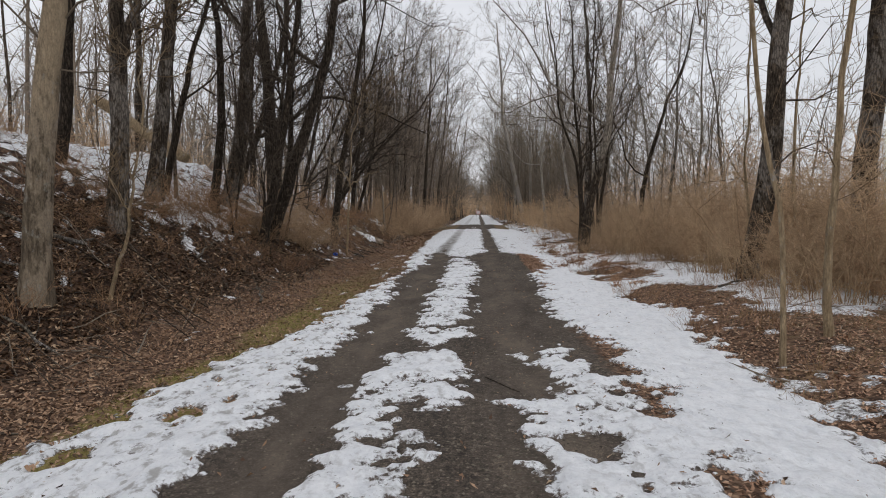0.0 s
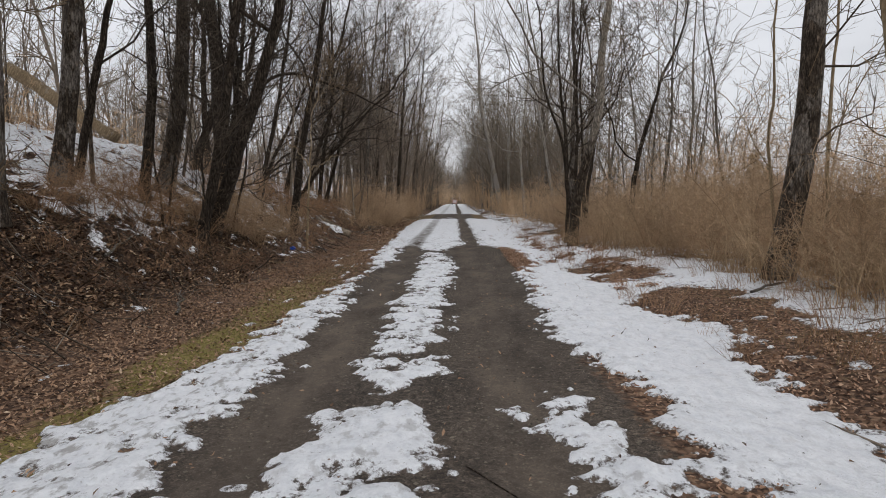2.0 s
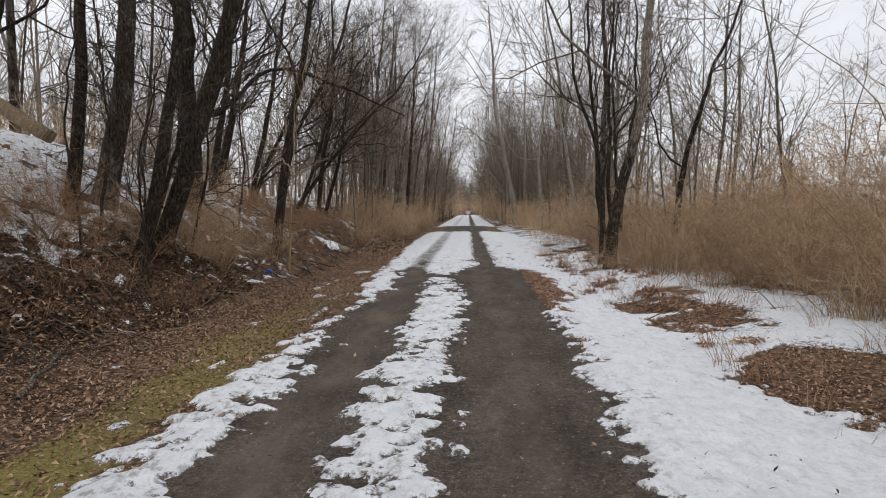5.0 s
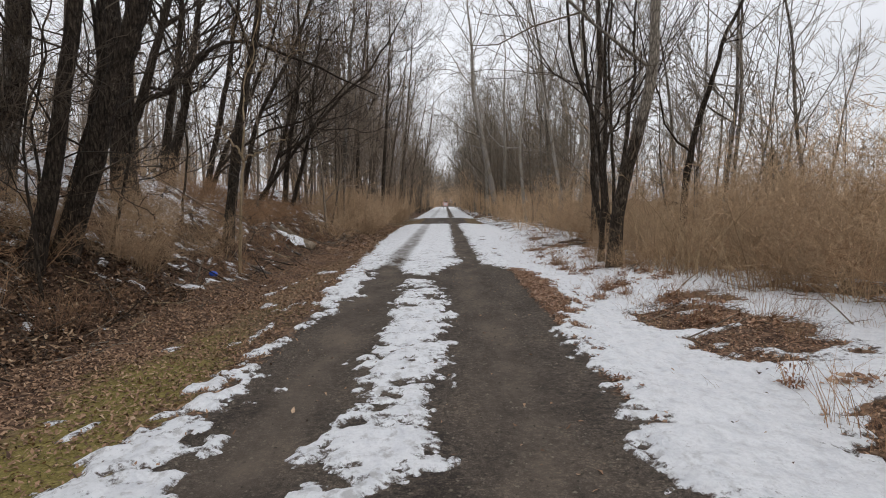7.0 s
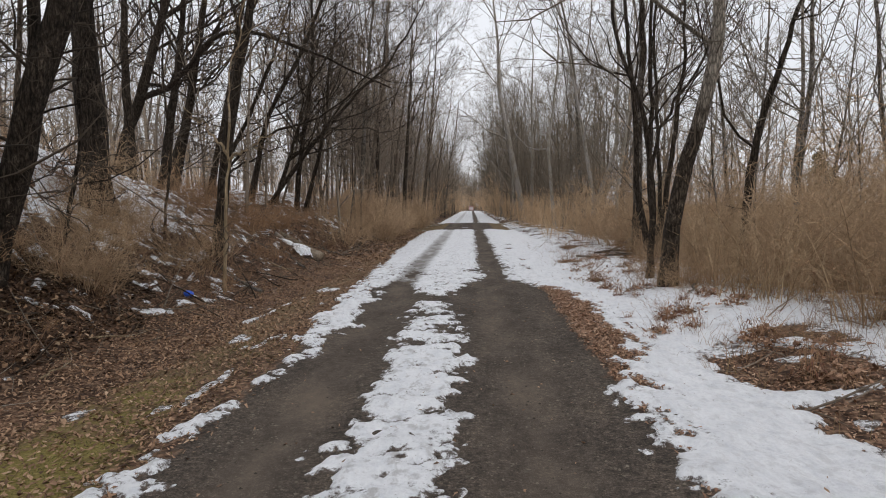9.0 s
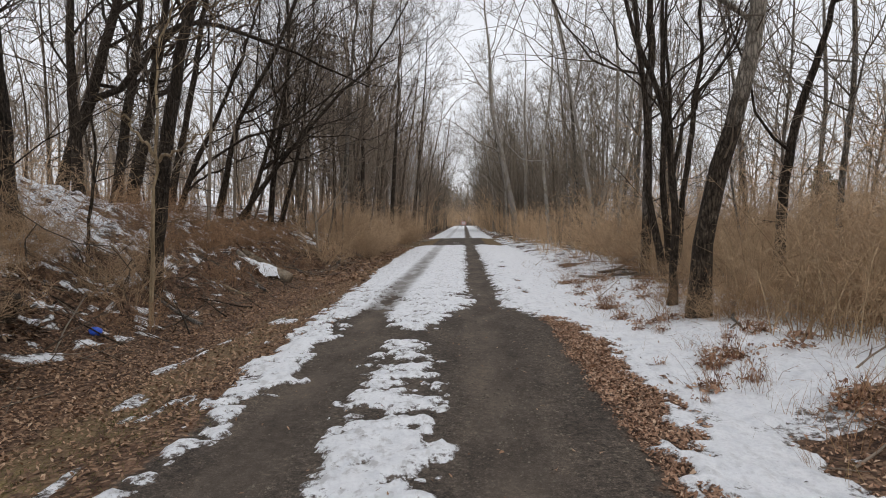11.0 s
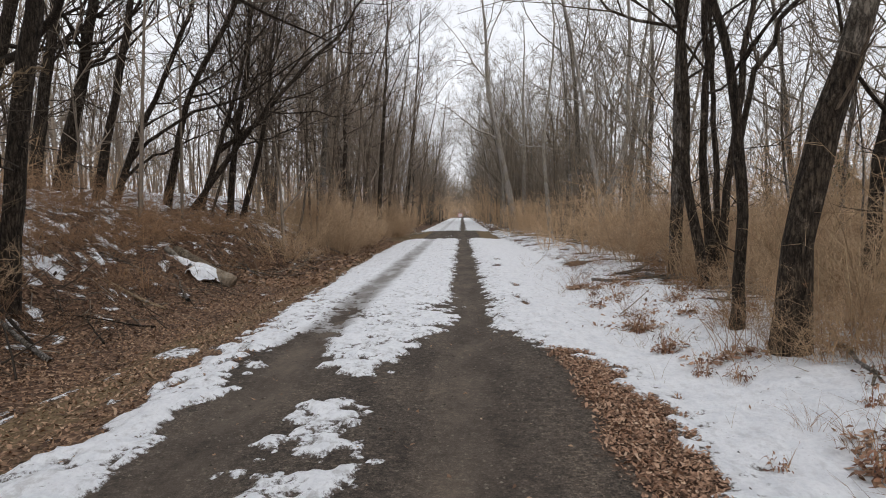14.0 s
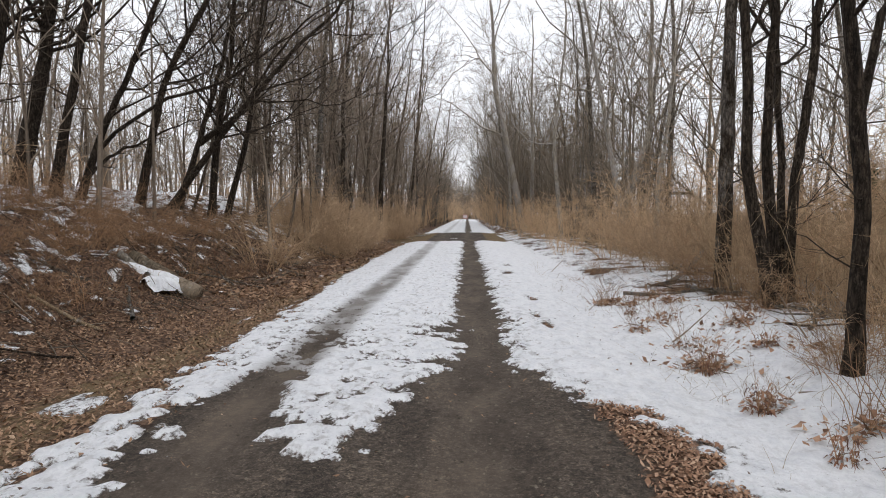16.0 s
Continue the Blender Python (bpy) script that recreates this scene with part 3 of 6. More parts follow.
gv, gf = sheet(xs, ys, height)
ground_mesh = mesh_of("ground", gv, gf, GROUND)
gx, gy = gv[:, 0], gv[:, 1]
right_edge = np.interp(gy, [0, 7, 13, 22, 60], [1.25, 1.3, 1.42, 1.4, 1.6]) + 0.12 * soft_noise(gx, gy, 0.6, 32, 3)
float_attribute(ground_mesh, "dirt", np.clip(0.5 + 2.2 * np.minimum(gx + 1.95, right_edge - gx), 0, 1))
float_attribute(ground_mesh, "moss", np.clip(0.9 - 0.7 * np.abs(gx + 2.75) + 0.45 * soft_noise(gx, gy, 2.0, 31, 2), 0, 1) * np.clip((gy - 1.5) / 1.5, 0, 1) * np.clip((17.5 - gy) / 5, 0, 1))
float_attribute(ground_mesh, "rut", 1.3 * (np.exp(-((gx + 1.3) / 0.32) ** 2) + 0.8 * np.exp(-((gx - 0.5) / 0.4) ** 2)))
float_attribute(ground_mesh, "mould", np.clip((-4.2 - gx + 0.4 * soft_noise(gx, gy, 1.2, 33, 3)) / 0.6, 0, 1) * np.clip((19 + 2 * soft_noise(gx, gy, 2.5, 34, 2) - gy) / 4, 0.25, 1))
crossing = np.clip(np.minimum(gy - 49, 68 - gy) / 2, 0, 1) * np.clip((5 - np.abs(gx)) / 2, 0, 1)
float_attribute(ground_mesh, "straw", np.clip(0.30 + 0.3 * np.clip((gx - 3) / 3, 0, 1) + 0.9 * crossing + 0.5 * np.clip(1 - np.abs(gx + 3.0) / 0.9, 0, 1) * np.clip((gy - 10) / 4, 0, 1) - 0.3 * np.clip((-gx - 2) / 2, 0, 1) + 0.35 * np.clip((-gx - 8) / 3, 0, 1), 0, 1))
tagged(new("ground", ground_mesh), "woodland ground of packed dirt, leaf litter and dead grass", "ground", kind="structure")


def pitted_share(x, y):
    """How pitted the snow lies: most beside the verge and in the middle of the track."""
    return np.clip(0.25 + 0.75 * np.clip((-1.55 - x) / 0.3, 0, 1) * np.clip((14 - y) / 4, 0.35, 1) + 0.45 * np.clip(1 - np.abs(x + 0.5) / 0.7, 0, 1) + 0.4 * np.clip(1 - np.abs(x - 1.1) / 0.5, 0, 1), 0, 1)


def snow_sheet(name, label, xs, ys, thick):
    def surface(x, y):
        s = snow_depth(x, y)
        dents = 0.03 * np.clip(soft_noise(x, y, 0.16, 41, 2) - 0.4, 0, 1) + 0.04 * np.clip(soft_noise(x, y, 0.30, 42, 1) - 0.6, 0, 1)
        dents = np.minimum(dents, 0.022) + 0.03 * pitted_share(x, y) * np.clip(soft_noise(x * 1.2, y * 0.9, 0.13, 45, 3), 0, 1)
        body = thick * (1 - np.exp(-np.clip(s + 0.02, 0, 2) / 0.09)) - 0.10 * np.clip(-s - 0.02, 0, 1)
        return height(x, y) + body + np.clip(s, 0, 0.2) / 0.2 * (0.026 * soft_noise(x, y, 0.2, 43, 3) - dents) - 0.002
    v, f = sheet(xs, ys, surface)
    s = snow_depth(v[:, 0], v[:, 1])
    keep = (s[f] > -0.03).any(axis=1)
    f = f[keep]
    used, inv = np.unique(f, return_inverse=True)
    v, f = v[used], inv.reshape(-1, 4)
    me = mesh_of(name, v, f, SNOW)
    rut = np.exp(-(((v[:, 0] + 1.38 + 0.05 * soft_noise(v[:, 1], v[:, 1], 2.0, 46, 2)) / 0.27) ** 4)) * np.clip((v[:, 1] - 20.5) / 1.5, 0, 1) * np.clip((72 - v[:, 1]) / 40, 0.45, 1)
    float_attribute(me, "cover", np.clip(s[used], -0.1, 0.4))
    float_attribute(me, "pits", pitted_share(v[:, 0], v[:, 1]))
    float_attribute(me, "slush", rut * (0.86 + 0.4 * soft_noise(v[:, 0] * 2, v[:, 1], 0.4, 44, 3)).clip(0, 1))
    return tagged(new(name, me), label, "snow", kind="stuff")


snow_sheet("snow", "patchy old snow in strips along a dirt track", axis((-3.4, 4.2, 0.034, 0.034)), axis((2.2, 27, 0.036, 0.044), (27, 75, 0.05, 0.6)), 0.045)
snow_sheet("snow", "tattered snow on a leafy bank under trees", axis((-30, -11, 0.6, 0.16), (-11, -8, 0.12, 0.08), (-8, -3.4, 0.07, 0.07)), axis((3, 26, 0.075, 0.08), (26, 40, 0.1, 0.2), (40, 75, 0.3, 0.8)), 0.04)
snow_sheet("snow", "thin snow lying among brush at the wood's edge", axis((4.2, 7, 0.06, 0.09), (7, 20, 0.12, 0.5)), axis((3, 40, 0.07, 0.14), (40, 75, 0.2, 0.6)), 0.035)
snow_sheet("snow", "old snow strips along the track", axis((-3.4, 4.2, 0.08, 0.08)), axis((-14, 2.2, 0.12, 0.08)), 0.035)
snow_sheet("snow", "far snow strips on the straight track", axis((-3.4, 4.2, 0.08, 0.08)), axis((75, 200, 0.7, 3)), 0.04)


# ---- trees ----
def grow(P, R, count, lo, hi, length, spread, lift, K, wander, thin, seed):
    """Branches from the polylines P: count on each, between lo and hi of their length. Returns points and radii."""
    g = np.random.default_rng(seed)
    N, K0, _ = P.shape
    M = N * count
    parent = np.repeat(np.arange(N), count)
    t = g.uniform(lo, hi, M)
    f = t * (K0 - 1)
    i = np.minimum(f.astype(int), K0 - 2)
    w = (f - i)[:, None]
    start = P[parent, i] * (1 - w) + P[parent, i + 1] * w
    r0 = R[parent, i] * (1 - w[:, 0]) + R[parent, i + 1] * w[:, 0]
    T = P[parent, i + 1] - P[parent, i]
    T /= np.linalg.norm(T, axis=1, keepdims=True) + 1e-9
    side = g.normal(size=(M, 3))
    side -= (side * T).sum(1, keepdims=True) * T
    side /= np.linalg.norm(side, axis=1, keepdims=True) + 1e-9
    ang = np.radians(g.uniform(*spread, M))[:, None]
    D = T * np.cos(ang) + side * np.sin(ang)
    plen = np.linalg.norm(P[parent, -1] - P[parent, 0], axis=1)
    L = plen * g.uniform(*length, M) * (1.15 - 0.75 * t)
    s = np.linspace(0, 1, K)
    pts = start[:, None, :] + D[:, None, :] * (L[:, None] * s)[:, :, None]
    pts[:, :, 2] += lift * L[:, None] * s ** 2
    bend = g.normal(size=(M, 3)) * wander
    bend2 = g.normal(size=(M, 3)) * wander
    pts += (bend[:, None, :] * np.sin(s * math.pi)[None, :, None] + bend2[:, None, :] * np.sin(s * 2 * math.pi)[None, :, None] * 0.6) * L[:, None, None]
    crook = np.cumsum(g.normal(size=(M, K, 3)), axis=1) * (0.068 / math.sqrt(K))
    pts[:, 1:] += (crook[:, 1:] - crook[:, :1]) * L[:, None, None]
    r = np.maximum(np.minimum(r0 * thin, L * 0.016), 0.0035)
    rad = r[:, None] * (1 - 0.72 * s) [None, :]
    return pts, rad


def smooth_line(pts, n):
    """A smooth line of n points through a few."""
    pts = np.asarray(pts, float)
    d = np.r_[0, np.cumsum(np.linalg.norm(np.diff(pts, axis=0), axis=1))]
    t = np.linspace(0, d[-1], n)
    q = np.stack([np.interp(t, d, pts[:, k]) for k in range(3)], axis=1)
    for _ in range(1 if n > 20 else 2):
        q[1:-1] = 0.25 * q[:-2] + 0.5 * q[1:-1] + 0.25 * q[2:]
    return q


TREE_WORDS = {
    "dark": "bare deciduous tree with dark furrowed bark",
    "grey": "bare slender tree with smooth grey bark",
    "pale": "bare tree with pale peeling bark patches",
    "silver": "bare tree with light silver-grey bark",
    "rust": "bare tree with reddish-grey twigs",
    "brown": "bare tree with rough brown bark",
    "tan": "bare young tree with tan smooth bark",
    "twotone": "bent tree, dark furrowed bark peeling pale higher up",
}


def tree_parts(root, kind, line, d, seed, limbs, n2, n3, n4, low=0.3, twig=1.0, lift=0.25, crooked=False):
    """Trunk, limbs and crown along a trunk's line (from its foot)."""
    g = np.random.default_rng(seed)
    K = len(line)
    s = np.linspace(0, 1, K)
    rad = d / 2 * (1 - 0.84 * s ** 0.9) * (1 + 0.32 * np.exp(-s / 0.02))
    P0, R0 = line[None], rad[None]
    v, f = tubes(P0, R0, 12)
    # furrows and knots on the trunk
    ang = np.tile(np.arange(12), K)
    v = v + (v - np.repeat(line, 12, axis=0)) * (0.14 * soft_noise(ang * 1.3 + seed, v[:, 2] * 1.6, 1.0, seed % 97, 2) + 0.07 * soft_noise(ang * 2.0, v[:, 2] * 6, 1.0, seed % 89, 2))[:, None]
    part("trunk", mesh_of("trunk", v, f, BARK[kind]), root)
    P1, R1 = grow(P0, R0, limbs, low, 0.97, (0.28, 0.5), (30, 62), lift, 8, 0.045, 0.42, seed + 1)
    for k in range(limbs):
        v, f = tubes(P1[k:k + 1], R1[k:k + 1], 6)
        part("limb", mesh_of("limb", v, f, BARK[kind]), root)
    P2, R2 = grow(P1, R1, n2, 0.12, 0.98, (0.4, 0.7), (25, 65), 0.10, 5, 0.09, 0.6, seed + 2)
    P3, R3 = grow(P2, R2, n3, 0.15, 1.0, (0.4, 0.75), (22, 62), 0.06, 4 if crooked else 3, 0.13 if crooked else 0.09, 0.62, seed + 3)
    pieces = [tubes(P2, np.maximum(R2, 0.006 * twig), 4), spikes(P3, np.maximum(R3 * 1.35, 0.006 * twig))]
    if n4:
        P4, R4 = grow(P3, R3, n4, 0.2, 1.0, (0.45, 0.85), (20, 60), 0.05, 3 if crooked else 2, 0.12 if crooked else 0.0, 0.7, seed + 4)
        pieces.append(spikes(P4, np.maximum(R4 * 1.35, 0.0052 * twig)))
    Pt, Rt = grow(P0, R0, 14, max(0.08, low - 0.2), 0.9, (0.06, 0.15), (40, 85), 0.1, 4, 0.1, 0.16, seed + 5)
    pieces.append(spikes(Pt, Rt))
    Pu, Ru = grow(Pt, Rt, 4, 0.2, 1.0, (0.4, 0.8), (20, 60), 0.1, 3, 0.1, 0.7, seed + 8)
    pieces.append(spikes(Pu, Ru))
    v, f = join(pieces)
    part("crown", mesh_of("crown", v, f, TWIG[kind]), root)


SEED = [100]


def tree(kind, y, d, pts, tall=None, limbs=7, low=0.3, crown=(5, 5, 2), label="", lift=0.25, deep=0.0, forks=()):
    """A tree that stands at y, its trunk led through points (x, z); forks: further stems or great limbs, each a list of (x, y, z)."""
    SEED[0] += 10
    g = np.random.default_rng(SEED[0])
    (xa, za), (xb, zb) = pts[0], pts[1]
    slope = np.clip((xb - xa) / max(0.2, zb - za), -0.6, 0.6)
    gz = float(height(xa, y))
    x0 = xa - slope * (za - gz) * 0.8 if za > gz + 0.15 else xa
    gz = float(height(x0, y))
    line = [(x0, y, gz - 0.08)] + [(x, y + deep * (z - gz), z) for x, z in pts if z > gz + 0.25]
    (xq, zq), (xr, zr) = pts[-2], pts[-1]
    tall = tall or max(zr + 3, g.uniform(12, 16) if d > 0.22 else g.uniform(8.5, 11))
    ux, px, py, pz = np.clip((xr - xq) / max(0.3, zr - zq), -0.9, 0.9) * 0.7, xr, line[-1][1], zr
    while pz < tall:
        st = min(1.5, tall - pz + 0.01)
        px, py, pz = px + ux * st + g.normal() * 0.08, py + g.normal() * 0.10, pz + st
        ux *= 0.75
        line.append((px, py, pz))
    line = smooth_line(line, 26)
    sway = np.cumsum(g.normal(size=(26, 2)), axis=0) * 0.05
    sway -= np.linspace(0, 1, 26)[:, None] * sway[-1]
    line[1:, :2] += sway[1:] * np.linspace(0.2, 1, 25)[:, None]
    foot = line[0].copy()
    foot[2] += 0.08
    if 28 < y < 36 and x0 < 0:
        limbs, low = limbs + 4, 0.2
    root = new("tree")
    root.matrix_world = pose(*foot)
    if y < 20:
        crown = (5, 5, 2)
    elif 20 < y < 29 and x0 > 0:
        crown = (5, 4, 1)
    elif y > 33:
        crown = (6, 6, 2)
    tree_parts(root, kind, line - foot, d, SEED[0], limbs, *crown, low=low, lift=lift, crooked=y < 36)
    for fork in forks:
        q = smooth_line(np.array(fork, float) - foot, 16)
        q[1:-1] += g.normal(size=(14, 3)) * 0.025
        r = max(0.03, d * 0.27) * (1 - 0.85 * np.linspace(0, 1, 16))
        v, f = tubes(q[None], r[None], 8)
        limb = part("limb", mesh_of("limb", v, f, BARK[kind]), root)
        P1, R1 = grow(q[None], r[None], 16, 0.15, 1.0, (0.15, 0.35), (25, 70), 0.1, 5, 0.1, 0.45, SEED[0] + 6)
        P2, R2 = grow(P1, R1, 5, 0.2, 1.0, (0.3, 0.6), (25, 60), 0.05, 3, 0.1, 0.6, SEED[0] + 7)
        v, f = join([tubes(P1, R1, 4), tubes(P2, np.maximum(R2, 0.004), 3)])
        part("spray", mesh_of("spray", v, f, TWIG[kind]), limb)
    return tagged(root, label or TREE_WORDS[kind] + " beside a track", "tree", "trees along the track")


BENT = [(3.67, 0.2), (3.71, 0.92), (3.76, 1.45), (3.84, 2.05), (3.9, 2.4), (4.06, 2.85), (4.2, 3.3), (4.32, 4.0), (4.4, 5.0)]
tree("pale", 7.2, 0.34, [(-5.57, 0.94), (-5.44, 2.15), (-5.21, 4.21)])
tree("dark", 12.0, 0.27, [(-8.76, 1.10), (-8.50, 3.67), (-8.38, 5.94)])
tree("brown", 10.6, 0.37, [(-6.64, 1.10), (-6.47, 3.00), (-6.44, 4.42), (-6.37, 5.41)], forks=[[(-6.46, 10.6, 4.3), (-6.3, 10.6, 4.8), (-5.95, 10.6, 5.6), (-5.7, 10.6, 7.5)]])
tree("brown", 13.8, 0.39, [(-7.72, 1.35), (-7.37, 3.94), (-7.10, 6.53)])
tree("dark", 14.5, 0.20, [(-7.84, 1.69), (-7.32, 4.05), (-6.82, 6.08), (-6.65, 6.75)])
tree("dark", 16.3, 0.26, [(-7.38, 1.77), (-7.14, 4.03), (-7.21, 5.87), (-7.32, 7.39)])
tree("brown", 17.4, 0.45, [(-7.46, 1.86), (-7.01, 3.69), (-6.77, 6.14), (-6.64, 7.75)])
tree("dark", 16.0, 0.26, [(-5.72, 1.41), (-5.5, 2.08), (-5.33, 3.24), (-5.12, 4.4)])
tree("dark", 16.7, 0.38, [(-5.79, 1.20), (-5.35, 2.37), (-5.02, 3.29), (-4.80, 3.95), (-4.54, 4.61)], forks=[[(-5.55, 16.8, 1.9), (-5.44, 17, 3.0), (-5.34, 17, 3.86), (-5.31, 17, 4.71), (-5.34, 17, 5.6), (-5.5, 17, 8.5)]])
tree("dark", 21.0, 0.58, [(-7.24, 3.0), (-7.3, 4.3), (-7.38, 6.08)])
tree("dark", 28.6, 0.32, [(-10.91, 4.21), (-10.88, 6.84), (-10.83, 8.69)])
tree("dark", 29.5, 0.41, [(-11.49, 4.32), (-10.63, 6.38), (-9.81, 8.97)], forks=[[(-11.05, 29.5, 5.3), (-10.2, 29.2, 5.35), (-8.5, 28.2, 6.1), (-7.6, 27.5, 7.0), (-5.9, 27, 6.6), (-3.8, 27, 5.8), (-2.2, 27, 5.0)]])
tree("dark", 22.4, 0.29, [(-5.5, 0.7), (-5.42, 1.2), (-5.30, 2.15), (-5.14, 3.08), (-4.9, 4.3), (-4.55, 5.9)])
tree("dark", 30.2, 0.34, [(-10.83, 2.18), (-10.50, 4.03), (-9.99, 6.80)])
tree("dark", 32.3, 0.48, [(-11.4, 2.55), (-11.04, 3.95), (-10.72, 5.25), (-10.4, 6.9), (-10.2, 7.85)])
tree("dark", 30.3, 0.24, [(-9.13, 2.02), (-8.67, 4.01), (-8.11, 6.79)])
tree("dark", 32.0, 0.22, [(-9.64, 2.08), (-9.00, 3.66), (-8.1, 5.3), (-7.24, 7.35)], forks=[[(-9.3, 31.9, 2.9), (-8.37, 31.8, 3.83), (-7.37, 31.8, 4.38), (-6.46, 31.8, 4.73), (-5.57, 31.8, 4.85), (-4.58, 31.8, 5.59), (-3.6, 31.8, 6.2), (-2.31, 31.8, 6.87)], [(-9.6, 32, 2.3), (-9.39, 32.5, 2.97), (-8.13, 33, 3.75), (-6.71, 33, 4.22)]])
tree("dark", 33.4, 0.24, [(-8.82, 1.94), (-7.99, 5.17), (-6.69, 7.49)])
tree("dark", 34.0, 0.2, [(-8.21, 1.95), (-6.51, 4.05), (-4.49, 6.44), (-3.24, 7.36)])
tree("dark", 34.8, 0.24, [(-7.36, 1.77), (-7.21, 3.43), (-6.64, 6.51), (-6.50, 8.29)])
tree("dark", 34.2, 0.20, [(-8.0, 2.1), (-7.4, 3.6), (-6.9, 5.0)], forks=[[(-7.4, 34.2, 3.6), (-6.2, 34, 4.3), (-5.0, 33.6, 5.9), (-3.6, 33, 7.1), (-1.8, 32.5, 7.4)]])
tree("tan", 20.6, 0.075, [(-4.59, 0.2), (-4.5, 1.3), (-4.45, 2.4), (-4.3, 4.0)], tall=6, low=0.3, label="slender tan sapling growing from leaf litter", forks=[[(-4.45, 20.6, 2.5), (-4.0, 20.5, 2.75), (-3.4, 20.4, 3.0)], [(-4.45, 20.6, 2.6), (-4.8, 20.6, 3.1), (-5.3, 20.6, 3.5)]])
tree("dark", 35.5, 0.21, [(-7.15, 1.77), (-6.28, 4.81), (-6.01, 7.42)])
tree("grey", 42.0, 0.32, [(-6.00, 1.32), (-5.65, 5.84), (-5.17, 10.73)])
tree("brown", 12.4, 0.46, [(5.66, 1.24), (5.88, 2.22), (6.00, 4.49), (6.10, 5.68)])
tree("tan", 7.1, 0.09, [(4.08, -0.03), (3.99, 0.73), (4.03, 2.04), (4.12, 3.31), (4.19, 3.93)])
tree("tan", 6.3, 0.06, [(3.15, 0.01), (3.09, 1.13), (2.99, 1.82), (2.82, 2.68), (2.75, 3.68)])
tree("brown", 12.8, 0.53, [(7.85, 0.99), (7.92, 3.52), (8.03, 5.77)])
tree("twotone", 20.8, 0.31, BENT, limbs=6)
tree("dark", 22.0, 0.15, [(3.69, 0.19), (3.69, 1.28), (3.67, 2.32), (3.56, 2.93), (3.39, 3.70)], forks=[[(3.67, 22, 2.2), (3.8, 22, 2.75), (3.9, 22, 3.2), (4.3, 22, 3.85), (4.9, 22, 5.0), (5.5, 22, 6.6)]])
tree("brown", 27.5, 0.28, [(4.93, 1.27), (4.95, 2.94), (5.02, 5.15)])
tree("dark", 25.3, 0.19, [(4.48, 1.32), (4.31, 2.10), (4.33, 2.87), (4.20, 4.40)])
tree("dark", 25.7, 0.18, [(4.83, 1.31), (4.68, 2.53), (4.73, 3.73), (4.79, 4.53)])
tree("dark", 26.0, 0.13, [(5.11, 1.30), (5.11, 2.98), (5.06, 4.62)])
tree("dark", 25.8, 0.17, [(5.17, 1.30), (5.23, 2.54), (5.36, 4.55)])
tree("dark", 23.5, 0.22, [(6.37, 1.83), (6.57, 3.06), (6.87, 4.40), (7.13, 5.46), (7.38, 6.12)])
tree("silver", 38.7, 0.27, [(6.47, 2.96), (6.96, 4.18), (6.94, 7.19), (6.95, 9.18)])
tree("silver", 35.4, 0.17, [(6.28, 2.40), (6.52, 5.39), (6.70, 8.03)])
tree("silver", 39.0, 0.24, [(5.78, 2.99), (5.20, 6.30), (4.67, 9.37)])
tree("silver", 62.0, 0.60, [(4.49, 1.35), (3.56, 6.25), (2.50, 11.31), (2.08, 17.55)])
tree("silver", 64.0, 0.38, [(5.55, 1.34), (5.66, 7.30), (5.64, 13.83)])
tree("silver", 50.0, 0.27, [(5.55, 1.23), (5.22, 5.59), (5.65, 10.18), (5.79, 13.20)])
tree("dark", 75.0, 0.38, [(-4.9, 3.85), (-4.1, 11.5), (-3.6, 19.0)])
tree("dark", 52.0, 0.35, [(-4.69, 2.64), (-4.46, 7.67), (-4.07, 13.27)])
tree("dark", 46.0, 0.29, [(-5.68, 1.91), (-5.47, 6.68), (-4.97, 12.17)])


tree("tan", 8.2, 0.06, [(-5.3, 0.25), (-5.18, 0.8), (-4.95, 1.65), (-4.85, 2.1)], tall=4.5, low=0.25, label="leaning tan sapling on a leafy bank")
tree("tan", 13.0, 0.08, [(6.6, 1.8), (6.62, 3.3), (6.65, 5.7)], tall=9, low=0.2, label="slender tan sapling standing in brush")
tree("tan", 13.5, 0.07, [(6.0, 1.9), (5.95, 3.4), (6.0, 5.9)], tall=9, low=0.2, label="slender tan sapling standing in brush")
tree("dark", 16.0, 0.06, [(-6.6, 1.6), (-6.4, 3.0), (-6.5, 5.0)], tall=8, low=0.15, label="thin dark sapling beside larger trunks")
tree("dark", 14.8, 0.05, [(-6.2, 1.2), (-6.3, 2.5), (-6.1, 4.5)], tall=7, low=0.15, label="thin dark sapling beside larger trunks")
tree("dark", 22.0, 0.06, [(-6.4, 1.2), (-6.2, 2.6), (-6.3, 4.5)], tall=8, low=0.15, label="thin dark sapling beside larger trunks")


SLIM = "thin crooked sapling tangled among larger trunks"
tree("dark", 17.5, 0.11, [(-6.4, 1.5), (-6.27, 1.89), (-5.97, 3.08), (-5.87, 3.99), (-5.96, 4.88)], tall=9, low=0.15, label=SLIM)
tree("dark", 15.5, 0.055, [(-5.64, 1.38), (-5.73, 1.83), (-5.73, 2.42), (-5.42, 3.15), (-5.21, 4.22)], tall=6, low=0.12, label=SLIM)
tree("dark", 16.2, 0.05, [(-5.9, 1.5), (-5.93, 2.09), (-5.96, 2.89), (-5.79, 3.68), (-5.98, 4.45)], tall=6.5, low=0.12, label=SLIM)
tree("dark", 18.0, 0.07, [(-5.70, 1.89), (-5.51, 2.67), (-5.62, 3.34), (-5.44, 4.10), (-5.08, 5.04)], tall=7, low=0.12, label=SLIM)


